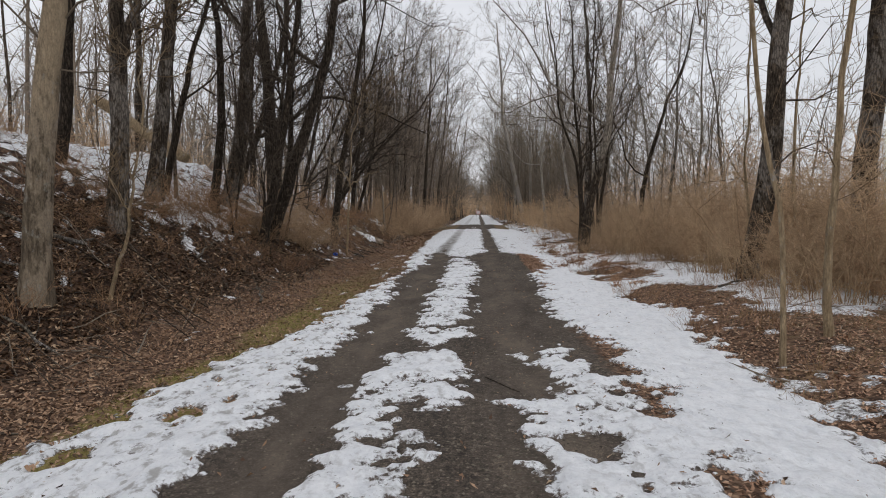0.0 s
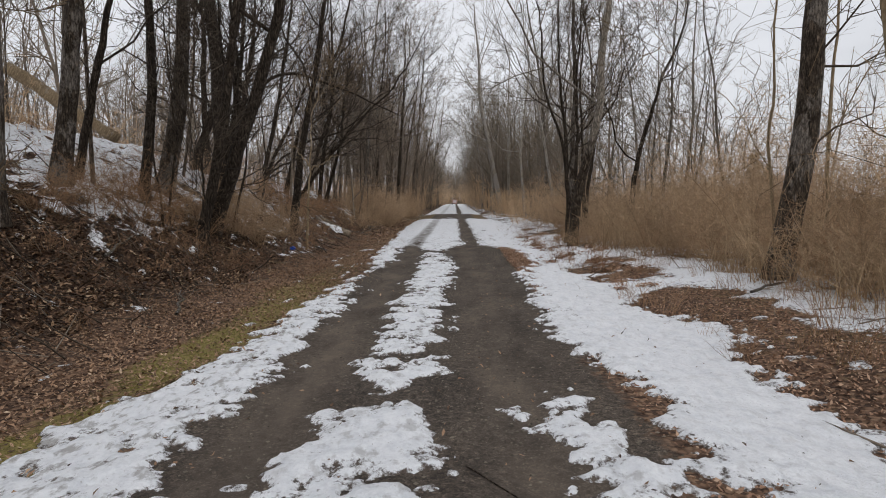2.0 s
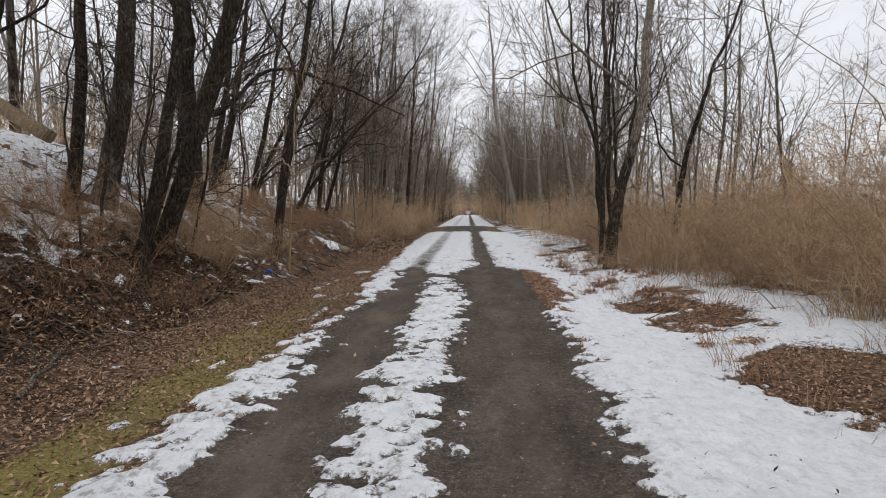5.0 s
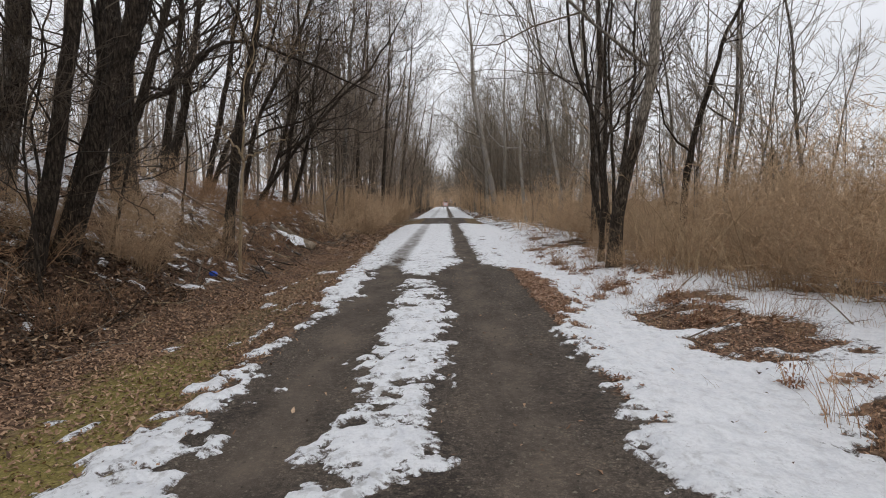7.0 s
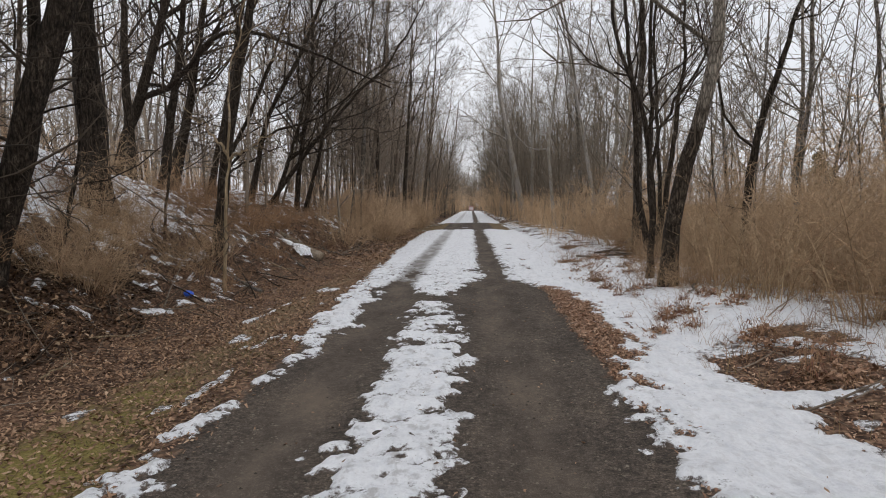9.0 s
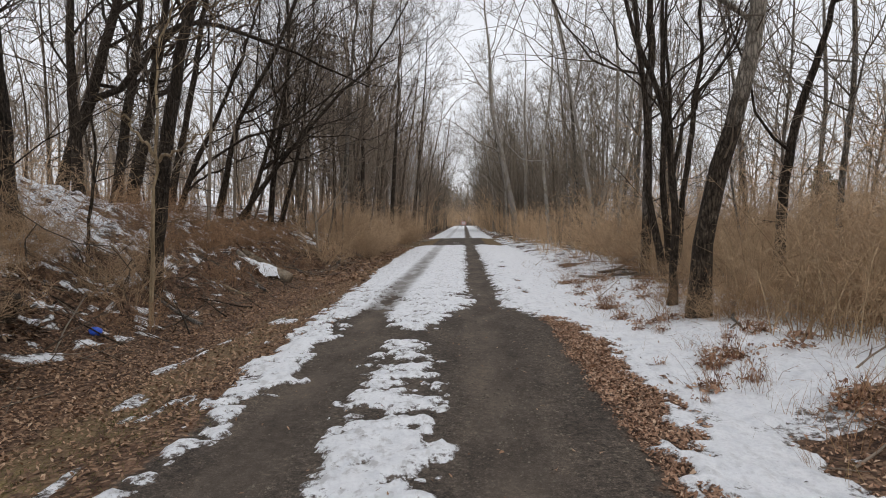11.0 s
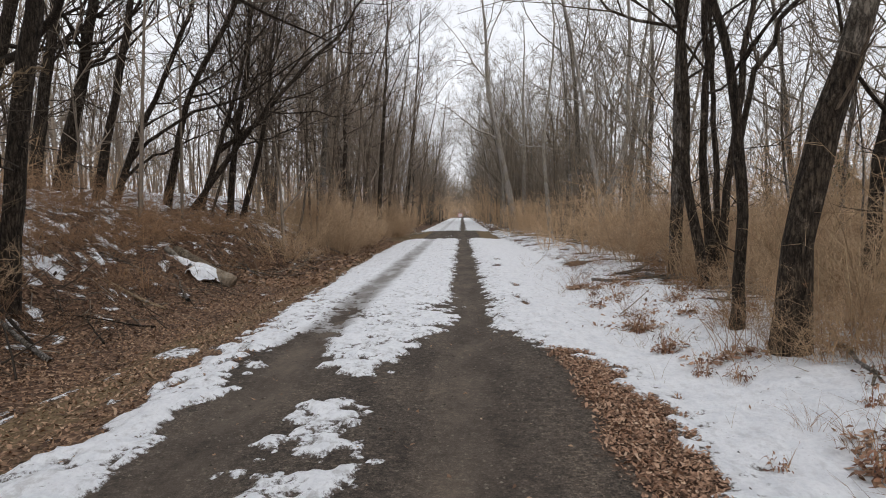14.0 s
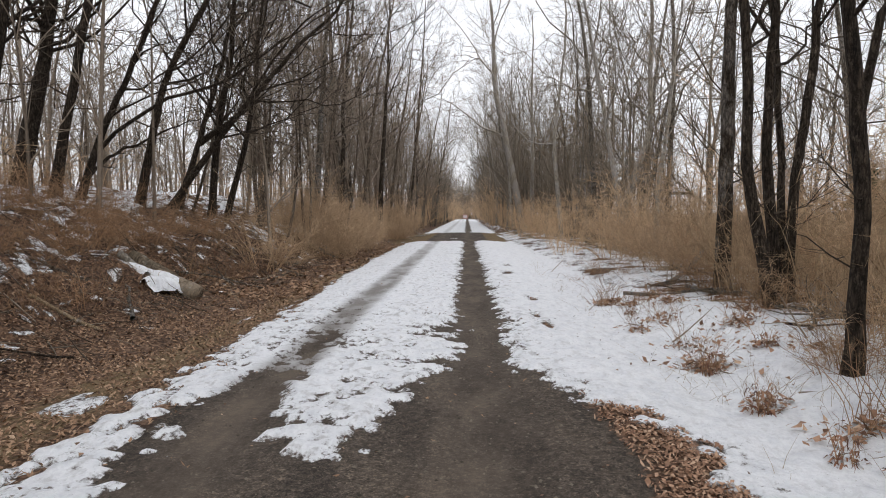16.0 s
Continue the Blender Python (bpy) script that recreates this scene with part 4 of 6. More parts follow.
OVER = dict(limbs=11, low=0.3, crown=(6, 6, 3))
tree("rust", 40.5, 0.22, [(-5.4, 1.2), (-4.9, 5.0), (-4.3, 9.0)], tall=13, **OVER)
tree("rust", 49.0, 0.26, [(-5.2, 1.0), (-4.6, 6.0), (-3.7, 11.0)], tall=15, **OVER)
tree("rust", 58.0, 0.24, [(-5.0, 1.0), (-4.6, 6.0), (-3.6, 11.0)], tall=15, **OVER)
tree("rust", 69.0, 0.26, [(-4.9, 1.0), (-4.3, 6.0), (-3.2, 12.0)], tall=16, **OVER)
tree("rust", 84.0, 0.26, [(-4.6, 1.0), (-4.0, 6.0), (-2.8, 12.0)], tall=17, **OVER)
tree("rust", 104.0, 0.28, [(-4.6, 1.0), (-3.9, 6.0), (-2.4, 12.0)], tall=18, **OVER)
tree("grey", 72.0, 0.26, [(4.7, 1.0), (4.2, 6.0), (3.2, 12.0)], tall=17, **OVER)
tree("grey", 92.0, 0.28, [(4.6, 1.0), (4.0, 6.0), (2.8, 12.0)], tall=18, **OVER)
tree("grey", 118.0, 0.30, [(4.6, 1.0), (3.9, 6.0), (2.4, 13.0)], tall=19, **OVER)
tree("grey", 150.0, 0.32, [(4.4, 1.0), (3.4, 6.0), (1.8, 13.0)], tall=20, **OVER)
tree("rust", 102.0, 0.26, [(-4.4, 1.0), (-3.6, 6.0), (-2.4, 12.0)], tall=18, **OVER)
tree("silver", 72.0, 0.26, [(4.6, 1.0), (4.2, 6.0), (3.4, 12.0)], tall=17, **OVER)
tree("silver", 92.0, 0.26, [(4.5, 1.0), (3.9, 6.0), (3.0, 12.0)], tall=18, **OVER)


# ---- the wood behind: a few models, planted over and over ----
def model_tree(kind, tall, d, seed, limbs, crown, low, bend=0.5, twig=1.5):
    g = np.random.default_rng(seed)
    ctrl = np.zeros((6, 3))
    ctrl[:, 2] = np.linspace(-0.1, tall, 6)
    ctrl[1:, :2] = np.cumsum(g.normal(size=(5, 2)) * bend * 0.5, axis=0)
    root = new("tree")
    tree_parts(root, kind, smooth_line(ctrl, 20), d, seed, limbs, *crown, low=low, twig=twig)
    return tagged(root, TREE_WORDS[kind] + " in the wood", "tree", "trees of the wood")


def young_tree(kind, tall, d, seed, twig=1.0):
    """A slim stem with many upswept twigs."""
    g = np.random.default_rng(seed)
    ctrl = np.zeros((6, 3))
    ctrl[:, 2] = np.linspace(-0.1, tall, 6)
    ctrl[1:, :2] = np.cumsum(g.normal(size=(5, 2)) * 0.22, axis=0)
    line = smooth_line(ctrl, 10)
    s = np.linspace(0, 1, 10)
    P0, R0 = line[None], (d / 2 * (1 - 0.88 * s))[None]
    root = new("young_tree")
    v, f = tubes(P0, R0, 6)
    part("trunk", mesh_of("trunk", v, f, BARK[kind]), root)
    P1, R1 = grow(P0, R0, 20, 0.28, 1.0, (0.22, 0.45), (18, 55), 0.15, 4, 0.07, 0.5, seed + 1)
    P2, R2 = grow(P1, R1, 6, 0.15, 1.0, (0.35, 0.7), (18, 55), 0.1, 3, 0.08, 0.65, seed + 2)
    P3, R3 = grow(P2, R2, 1, 0.2, 1.0, (0.4, 0.8), (18, 55), 0.0, 2, 0.0, 0.7, seed + 3)
    v, f = join([tubes(P1, np.maximum(R1, 0.006 * twig), 3), spikes(P2, np.maximum(R2 * 1.3, 0.0065 * twig)), spikes(P3, np.maximum(R3 * 1.4, 0.006 * twig))])
    part("crown", mesh_of("crown", v, f, TWIG[kind]), root)
    return tagged(root, TREE_WORDS[kind].replace("tree", "young tree") + " among brush", "tree", "young trees of the wood")


# the rust and grey kinds have distance haze mixed into their colours
MODELS = [
    model_tree("brown", 15, 0.30, 901, 8, (5, 5, 1), 0.25),
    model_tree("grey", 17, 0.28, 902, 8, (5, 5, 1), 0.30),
    model_tree("rust", 12, 0.20, 903, 7, (5, 5, 1), 0.2, 0.7),
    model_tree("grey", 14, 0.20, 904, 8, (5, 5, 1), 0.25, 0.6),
    model_tree("rust", 9, 0.12, 905, 6, (5, 5, 1), 0.15, 0.6),
    model_tree("silver", 16, 0.30, 906, 8, (5, 5, 1), 0.35, 0.5),
    young_tree("rust", 11, 0.12, 911),
    young_tree("rust", 8.5, 0.08, 912),
    young_tree("grey", 10, 0.11, 913),
    young_tree("grey", 6.5, 0.06, 914),
    model_tree("tan", 7, 0.07, 907, 6, (4, 4, 1), 0.15, 0.5),
]
used_model = [False] * len(MODELS)


def plant(model, x, y, turn, size, tip=(0, 0)):
    m = pose(x, y, float(height(x, y)) - 0.05, tip[0], tip[1], turn)
    if not used_model[model]:
        used_model[model] = True
        MODELS[model].matrix_world = m @ Matrix.Diagonal((size, size, size, 1))
        return
    o = copy_thing(MODELS[model], m)
    o.scale = (size, size, size)


def wood(count, x0, x1, y0, y1, kinds, gap, size=(0.8, 1.2), seed=0):
    g = np.random.default_rng(seed)
    placed, tries = [], 0
    while len(placed) < count and tries < count * 40:
        tries += 1
        x, y = g.uniform(x0, x1), g.uniform(y0, y1)
        if any((x - a) ** 2 + (y - b) ** 2 < gap * gap for a, b in placed):
            continue
        placed.append((x, y))
        plant(int(g.choice(kinds)), x, y, g.uniform(0, 360), g.uniform(*size), (g.normal() * 4, g.normal() * 5))


wood(20, -10, -4.9, 37, 75, [0, 2, 4, 2, 4, 0], 1.4, seed=1)
wood(14, -9, -4.6, 75, 140, [0, 2, 4, 0], 2.0, seed=2)
wood(14, -30, -11.5, 12, 60, [0, 2, 4, 4, 2], 2.5, seed=3)
wood(14, 5.8, 10, 41, 75, [1, 3, 1, 8, 10], 1.6, seed=4)
wood(14, 4.4, 9, 75, 140, [1, 3, 5, 1], 2.2, seed=5)
wood(14, 8.5, 26, 26, 70, [3, 8, 9, 8, 10], 3.0, (0.6, 0.95), seed=6)
wood(4, -60, -20, 60, 130, [0, 2], 4, seed=7)
wood(6, 9, 60, 75, 150, [1, 3, 2], 4, (0.6, 1.0), seed=8)
wood(5, -9, 9, 190, 260, [0, 1, 2], 3, (0.6, 0.9), seed=9)
wood(10, -5.6, -3.5, 82, 165, [0, 2], 3, (0.8, 1.1), seed=16)
wood(10, 3.5, 5.6, 82, 165, [1, 3, 5], 3, (0.8, 1.1), seed=17)
wood(30, -11, -4.7, 33, 78, [6, 7, 6], 0.9, (0.8, 1.25), seed=10)
wood(9, -13, -7.5, 10, 33, [7, 6], 1.5, (0.7, 1.0), seed=11)
wood(16, 5.6, 10, 34, 80, [8, 9, 8], 1.0, (0.8, 1.3), seed=12)
wood(11, 6.5, 18, 14, 40, [9], 1.6, (0.6, 1.1), seed=13)
wood(7, 6.8, 11, 22, 30, [8, 3, 8], 1.3, (0.7, 1.0), seed=18)
wood(18, -9, -3.6, 78, 150, [6, 7], 1.2, (0.9, 1.3), seed=14)
wood(16, 3.8, 9, 80, 150, [8, 9], 1.2, (0.9, 1.3), seed=15)


def far_wood(label, count, x0, x1, y0, y1, tall, kind, seed, clear=0.0, boughs=9, shoots=6):
    """Countless thin stems with their twigs, far behind the track."""
    g = np.random.default_rng(seed)
    x, y = g.uniform(x0, x1, count), g.uniform(y0, y1, count)
    x = np.where(np.abs(x) < clear, np.sign(x) * (clear + np.abs(x)), x)
    h = g.uniform(*tall, count)
    s = np.linspace(0, 1, 4)
    P = np.stack([x, y, height(x, y) - 0.1], axis=1)[:, None, :] + np.zeros((1, 4, 1))
    P[:, :, 2] += h[:, None] * s
    P[:, :, :2] += np.cumsum(g.normal(size=(count, 4, 2)) * 0.05, axis=1) * h[:, None, None] * s[None, :, None]
    R = (h * 0.0085)[:, None] * (1 - 0.85 * s)[None]
    P1, R1 = grow(P, R, boughs, 0.15, 1.0, (0.2, 0.42), (25, 65), 0.2, 3, 0.08, 0.6, seed + 1)
    P2, R2 = grow(P1, R1, shoots, 0.1, 1.0, (0.35, 0.7), (25, 60), 0.1, 2, 0.0, 0.7, seed + 2)
    v, f = join([tubes(P, R, 3), spikes(P1, np.maximum(R1, 0.016)), spikes(P2, np.maximum(R2, 0.015))])
    return tagged(new("far_wood", mesh_of("far_wood", v, f, TWIG[kind])), label, "wood", kind="stuff")


# rust and grey twigs bring their painted haze to these far stems
far_wood("bare wood of thin grey-brown trees above the bank", 250, -55, -12.5, 18, 110, (6, 13), "rust", 601)
far_wood("low bare scrub and saplings behind the bank", 150, -30, -11.5, 16, 66, (3.5, 8), "rust", 611)
far_wood("thin young trees crowding the bank", 30, -11.5, -5.2, 28, 75, (4, 9), "rust", 602)
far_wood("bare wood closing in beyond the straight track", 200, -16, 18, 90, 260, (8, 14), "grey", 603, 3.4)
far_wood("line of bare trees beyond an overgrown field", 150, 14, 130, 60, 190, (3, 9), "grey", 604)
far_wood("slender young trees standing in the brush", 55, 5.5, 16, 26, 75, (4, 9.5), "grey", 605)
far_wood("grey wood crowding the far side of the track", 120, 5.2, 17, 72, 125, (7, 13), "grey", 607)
far_wood("dim brush and trees where the track meets the distance", 260, -14, 14, 240, 330, (12, 20), "grey", 606)

far_wood("tall thin trees crowding the wooded side of the track", 50, -10, -4.7, 46, 115, (10, 16), "rust", 609)
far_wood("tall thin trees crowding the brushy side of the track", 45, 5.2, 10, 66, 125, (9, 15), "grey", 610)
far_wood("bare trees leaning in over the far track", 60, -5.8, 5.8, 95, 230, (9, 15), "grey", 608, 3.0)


far_wood("slim trees with dense fine twigs behind the bank", 16, -10, -5.6, 40, 62, (7, 11), "rust", 621, 0.0, 14, 8)
far_wood("tall grey trees with a haze of fine twigs down the track", 60, 3.9, 9, 72, 150, (12, 19), "silver", 623, 0.0, 16, 8)
far_wood("slim trees with dense fine twigs beside the brush", 30, 6.2, 11, 40, 70, (7, 12), "grey", 622, 0.0, 14, 8)


# ---- brush ----
def bush_mesh(name, seed, stems, radius, tall, material, arch=0.5, twigs=2, groups=1, fat=1.0):
    """Arching stems from one root; returns a mesh, or several that together make the bush."""
    g = np.random.default_rng(seed)
    s = np.linspace(0, 1, 5)
    a, r = g.uniform(0, 2 * math.pi, stems), radius * np.sqrt(g.uniform(0, 1, stems))
    base = np.stack([r * np.cos(a), r * np.sin(a), np.full(stems, -0.05)], axis=1)
    h = tall * g.uniform(0.35, 1.1, stems)
    out = g.normal(size=(stems, 2)) * 0.35 * h[:, None] + np.stack([np.cos(a), np.sin(a)], 1) * (0.3 * h)[:, None]
    P = base[:, None, :] + np.zeros((1, 5, 1))
    P[:, :, :2] += out[:, None, :] * (s ** 1.5)[None, :, None]
    P[:, :, 2] += h[:, None] * (s - arch * g.uniform(0, 0.9, stems)[:, None] * s ** 3)
    P += g.normal(size=(stems, 5, 3)) * 0.03 * s[None, :, None] * tall
    R = fat * g.uniform(0.003, 0.008, stems)[:, None] * (1 - 0.7 * s)[None]
    P2, R2 = grow(P, R, twigs, 0.4, 1.0, (0.2, 0.45), (20, 70), 0.1, 2, 0.0, 0.8, seed + 1)
    made = []
    for k in range(groups):
        lo, hi = stems * k // groups, stems * (k + 1) // groups
        v, f = join([spikes(P[lo:hi], R[lo:hi]), spikes(P2[lo * twigs:hi * twigs], np.maximum(R2[lo * twigs:hi * twigs] * 0.7 * fat, 0.0025 * fat))])
        made.append(mesh_of(name if groups == 1 else "cane_spray", v, f, material))
    return made if groups > 1 else made[0]


SHAPES = {}


def billow(name, seed, stems, sides, fine, radius, tall, material, groups=4, thin=1.0):
    """A rounded shrub: stems fanning from the ground, side shoots, and a haze of fine twigs."""
    g = np.random.default_rng(seed)
    s = np.linspace(0, 1, 4)
    a, r = g.uniform(0, 2 * math.pi, stems), radius * np.sqrt(g.uniform(0, 1, stems))
    h = tall * g.uniform(0.4, 0.95, stems)
    P = np.stack([r * np.cos(a), r * np.sin(a), np.full(stems, -0.06)], axis=1)[:, None, :] + np.zeros((1, 4, 1))
    out = g.uniform(0.0, 1.0, stems) ** 0.7
    h = h * np.sqrt(1.08 - 0.75 * out ** 2)
    lean = np.stack([np.cos(a), np.sin(a)], 1) * (tall * 0.52 * out)[:, None] + g.normal(size=(stems, 2)) * 0.12 * h[:, None]
    P[:, :, :2] += lean[:, None, :] * (s ** 1.25)[None, :, None]
    P[:, :, 2] += h[:, None] * (s - 0.28 * (out * g.uniform(0.4, 1, stems))[:, None] * s ** 3)
    P += g.normal(size=(stems, 4, 3)) * 0.04 * s[None, :, None] * tall
    R = thin * g.uniform(0.004, 0.009, stems)[:, None] * (1 - 0.7 * s)[None]
    P1, R1 = grow(P, R, sides, 0.12, 1.0, (0.28, 0.6), (30, 85), 0.02, 3, 0.14, 0.55, seed + 1)
    P2, R2 = grow(P1, R1, fine, 0.1, 1.0, (0.45, 1.0), (25, 100), 0.0, 2, 0.0, 0.7, seed + 2)
    R1, R2 = np.maximum(R1 * 0.75, 0.0036 * thin), np.maximum(R2 * 0.75, 0.0027 * thin)
    made = []
    for k in range(groups):
        lo, hi = stems * k // groups, stems * (k + 1) // groups
        v, f = join([spikes(P[lo:hi], R[lo:hi]), spikes(P1[lo * sides:hi * sides], R1[lo * sides:hi * sides]),
                     spikes(P2[lo * sides * fine:hi * sides * fine], R2[lo * sides * fine:hi * sides * fine])])
        made.append(mesh_of(name if groups == 1 else "cane_spray", v, f, material))
        SHAPES[made[-1]] = (v, f)
    return made if groups > 1 else made[0]


BUSHES = [billow("bush", 300 + k, 20, 7, 6, 0.5, (3.3, 3.9, 3.0, 3.6)[k], BRUSH, 4, 1.4) for k in range(4)]
RED_BUSHES = [billow("bush", 340 + k, 22, 7, 4, 0.6, (2.0, 2.5)[k], BRUSH_RED, 4, 1.2) for k in range(2)]
FAR_PLACES = []
FAR_BUSHES = [billow("bush", 320 + k, 11, 5, 4, 0.6, (3.1, 3.7)[k], BRUSH, 1, 2.0) for k in range(2)]
SHRUBS = [billow("bush", 345 + k, 13, 5, 3, 0.6, (2.0, 2.5)[k], BRUSH_RED, 2, 1.4) for k in range(2)]
BRAMBLES = [billow("bramble", 350 + k, 9, 5, 3, 0.3, (0.8, 1.0)[k], BRUSH_DARK, 1) for k in range(2)]
LOW = [bush_mesh("weed_clump", 360 + k, 20, 0.2, (0.55, 0.75)[k], BRUSH_RED, 0.5, 2, 1, 0.6) for k in range(2)]


CANES = [bush_mesh("bush", 380 + k, 26, 0.35, (1.9, 2.4)[k], BRUSH_PALE, 0.9, 4, 1, 1.25) for k in range(2)]


def bush(me, x, y, turn, size, up, label):
    m = pose(x, y, float(height(x, y)), 0, 0, turn) @ Matrix.Diagonal((size, size, size * up, 1))
    if me in FAR_BUSHES:
        FAR_PLACES.append((m, me))
        return None
    if isinstance(me, list):
        o = new("bush")
        o.matrix_world = m
        for one in me:
            tagged(part("cane_spray", one, o), kind="stuff")
    else:
        o = new(me.name.split(".")[0], me)
        o.matrix_world = m
    return tagged(o, label, "weeds" if o.name.startswith("weed") else "bush", "brush along the track")


def thicket(count, edge, depth, y0, y1, meshes, size, up, label, seed):
    """Bushes behind an edge x = edge(y), on the side where depth points."""
    g = np.random.default_rng(seed)
    for _ in range(count):
        y = g.uniform(y0, y1)
        x = edge(y) + depth * g.uniform(0, 1) ** 1.3
        bush(meshes[int(g.integers(len(meshes)))], x, y, g.uniform(0, 360), g.uniform(*size), g.uniform(*up), label)


def right_edge_of_brush(y):
    return float(np.interp(y, [5, 9, 12, 16, 20, 22, 24, 26.5, 28.5, 31, 36, 60, 100], [6.2, 5.9, 5.7, 5.4, 5.4, 5.9, 6.7, 6.4, 4.8, 4.1, 3.7, 3.8, 4.0]))


def left_edge_of_brush(y):
    return float(np.interp(y, [10, 20, 26, 34, 45, 60, 100], [-6.6, -6.4, -6.0, -5.6, -4.9, -4.6, -4.6]))


TAN = "dense thicket of bare brown arching stems"
RED = "tangle of bare reddish-brown stems on a bank"
thicket(54, lambda y: right_edge_of_brush(y) + 0.2, 2.4, 7, 32, BUSHES, (0.65, 1.05), (0.8, 1.25), TAN, 51)
thicket(32, lambda y: right_edge_of_brush(y) + 2.0, 4.0, 9, 40, BUSHES, (0.95, 1.3), (1.0, 1.3), TAN, 52)
thicket(40, right_edge_of_brush, 3.5, 34, 78, FAR_BUSHES, (0.7, 1.1), (0.8, 1.1), TAN, 69)
thicket(46, lambda y: right_edge_of_brush(y) + 4.5, 15.0, 12, 80, FAR_BUSHES, (1.0, 1.7), (0.85, 1.2), TAN, 53)
thicket(16, lambda y: right_edge_of_brush(y) - 0.6, 2.0, 8, 32, RED_BUSHES, (0.45, 0.85), (0.7, 1.1), "tangle of bare reddish-brown stems at the brush's edge", 63)
thicket(7, lambda y: -6.2, -2.4, 11, 22, RED_BUSHES + BUSHES[:1], (0.45, 0.75), (0.6, 0.9), RED, 66)
thicket(22, lambda y: -6.2, -2.6, 24, 34, RED_BUSHES, (0.5, 0.9), (0.6, 0.95), RED, 70)
thicket(18, left_edge_of_brush, -2.8, 12, 30, RED_BUSHES, (0.4, 0.85), (0.5, 1.0), RED, 54)
thicket(40, lambda y: -4.2 - 0.5 * max(0.0, (37 - y) / 4), -2.4, 31.5, 46, BUSHES, (0.62, 1.0), (0.8, 1.05), TAN, 64)
thicket(24, lambda y: -3.9, -2.4, 46, 60, BUSHES, (0.7, 1.05), (0.8, 1.05), TAN, 74)
thicket(13, lambda y: -5.2, -1.9, 16.5, 22, BUSHES, (0.38, 0.58), (0.8, 1.05), "rounded thicket of bare brown stems on a bank", 75)
for x, y, size in ((5.9, 11.7, 0.6), (6.4, 11.3, 0.62), (7.0, 11.4, 0.7)):
    bush(BUSHES[int(y * 10) % 4], x, y, 53 * y, size, 1.0, TAN)
for x, y, size in ((-7.3, 11.3, 0.5), (-7.9, 10.7, 0.55), (-8.3, 11.8, 0.6), (-7.0, 12.2, 0.45), (-6.9, 9.9, 0.42)):
    bush(RED_BUSHES[int(y * 10) % 2], x, y, 91 * y, size, 0.8, RED)
thicket(12, lambda y: -8.6, -2.6, 8.5, 17, RED_BUSHES, (0.5, 0.8), (0.5, 0.85), RED, 76)
thicket(45, left_edge_of_brush, -4.0, 38, 80, FAR_BUSHES, (0.65, 0.95), (0.8, 1.1), RED, 55)
thicket(26, lambda y: -9.5, -6.0, 8, 40, FAR_BUSHES, (0.6, 1.0), (0.5, 0.9), RED, 62)
thicket(26, left_edge_of_brush, -3.0, 75, 140, FAR_BUSHES, (1.3, 2.0), (0.9, 1.3), TAN, 56)
thicket(18, lambda y: -4.2, -4.0, 140, 225, FAR_BUSHES, (1.8, 2.8), (0.8, 1.2), TAN, 67)
thicket(18, lambda y: 4.0, 4.0, 140, 225, FAR_BUSHES, (1.8, 2.8), (0.8, 1.2), TAN, 68)
thicket(12, lambda y: -7.0, 14.0, 225, 235, FAR_BUSHES, (2.0, 3.2), (0.8, 1.2), TAN, 65)
thicket(26, right_edge_of_brush, 3.0, 75, 140, FAR_BUSHES, (1.3, 2.0), (0.9, 1.3), TAN, 57)
thicket(14, lambda y: -4.9, -1.3, 11, 24, SHRUBS, (0.22, 0.42), (0.7, 1.15), "small reddish shrub at the foot of a bank", 59)
for x, y, size in ((4.9, 21.3, 0.5), (5.1, 22.2, 0.6), (4.6, 23.3, 0.5), (3.5, 20.55, 0.3), (3.85, 20.45, 0.36), (4.25, 20.6, 0.45), (4.7, 20.7, 0.5), (5.1, 20.2, 0.5), (5.5, 21.4, 0.55), (4.35, 22.2, 0.5), (3.75, 22.2, 0.26), (4.75, 25.5, 0.5), (5.6, 26.6, 0.5)):
    bush(BUSHES[int(y * 10) % 4], x, y, 90 * y, size, 0.9, "arching bare shrub beside a tree's foot")
thicket(34, lambda y: right_edge_of_brush(y) - 1.2, 2.0, 18.5, 27, CANES, (0.6, 1.15), (0.7, 1.05), "arching pale canes at the edge of a thicket", 77)
thicket(26, lambda y: right_edge_of_brush(y) - 0.9, 1.6, 8, 18.5, CANES, (0.55, 1.1), (0.7, 1.05), "arching pale canes at the edge of a thicket", 78)
thicket(36, lambda y: -4.9, -3.2, 19, 35, SHRUBS, (0.2, 0.45), (0.6, 1.1), "small reddish shrub on a rough bank", 71)
thicket(130, lambda y: -4.7, -3.6, 4.5, 36, BRAMBLES, (0.4, 1.0), (0.5, 1.1), "low dark bramble stems tangled on the bank", 60)
WEED = "clump of dead weed stems poking through snow"
for k, (x, y, size) in enumerate(((3.0, 18.66, 0.8), (3.3, 18.55, 0.6), (2.86, 23.0, 0.8), (2.74, 21.58, 0.7), (2.95, 9.1, 0.5), (3.75, 14.8, 1.0), (3.45, 15.2, 0.8), (3.3, 20.9, 1.3), (3.95, 20.7, 1.4), (3.9, 22.3, 1.2), (3.3, 12.4, 0.7), (3.5, 16.9, 0.9))):
    bush(LOW[k % 2], x, y, 47 * k, size, 1.0, WEED)
for x, y, size in ((3.72, 20.86, 0.42), (4.15, 21.15, 0.5), (3.6, 22.1, 0.3), (4.75, 25.1, 0.55), (4.3, 25.0, 0.4), (5.2, 26.2, 0.55)):
    bush(SHRUBS[int(y * 10) % 2], x, y, 77 * y, size, 0.9, "reddish bare shrub round the foot of a tree")
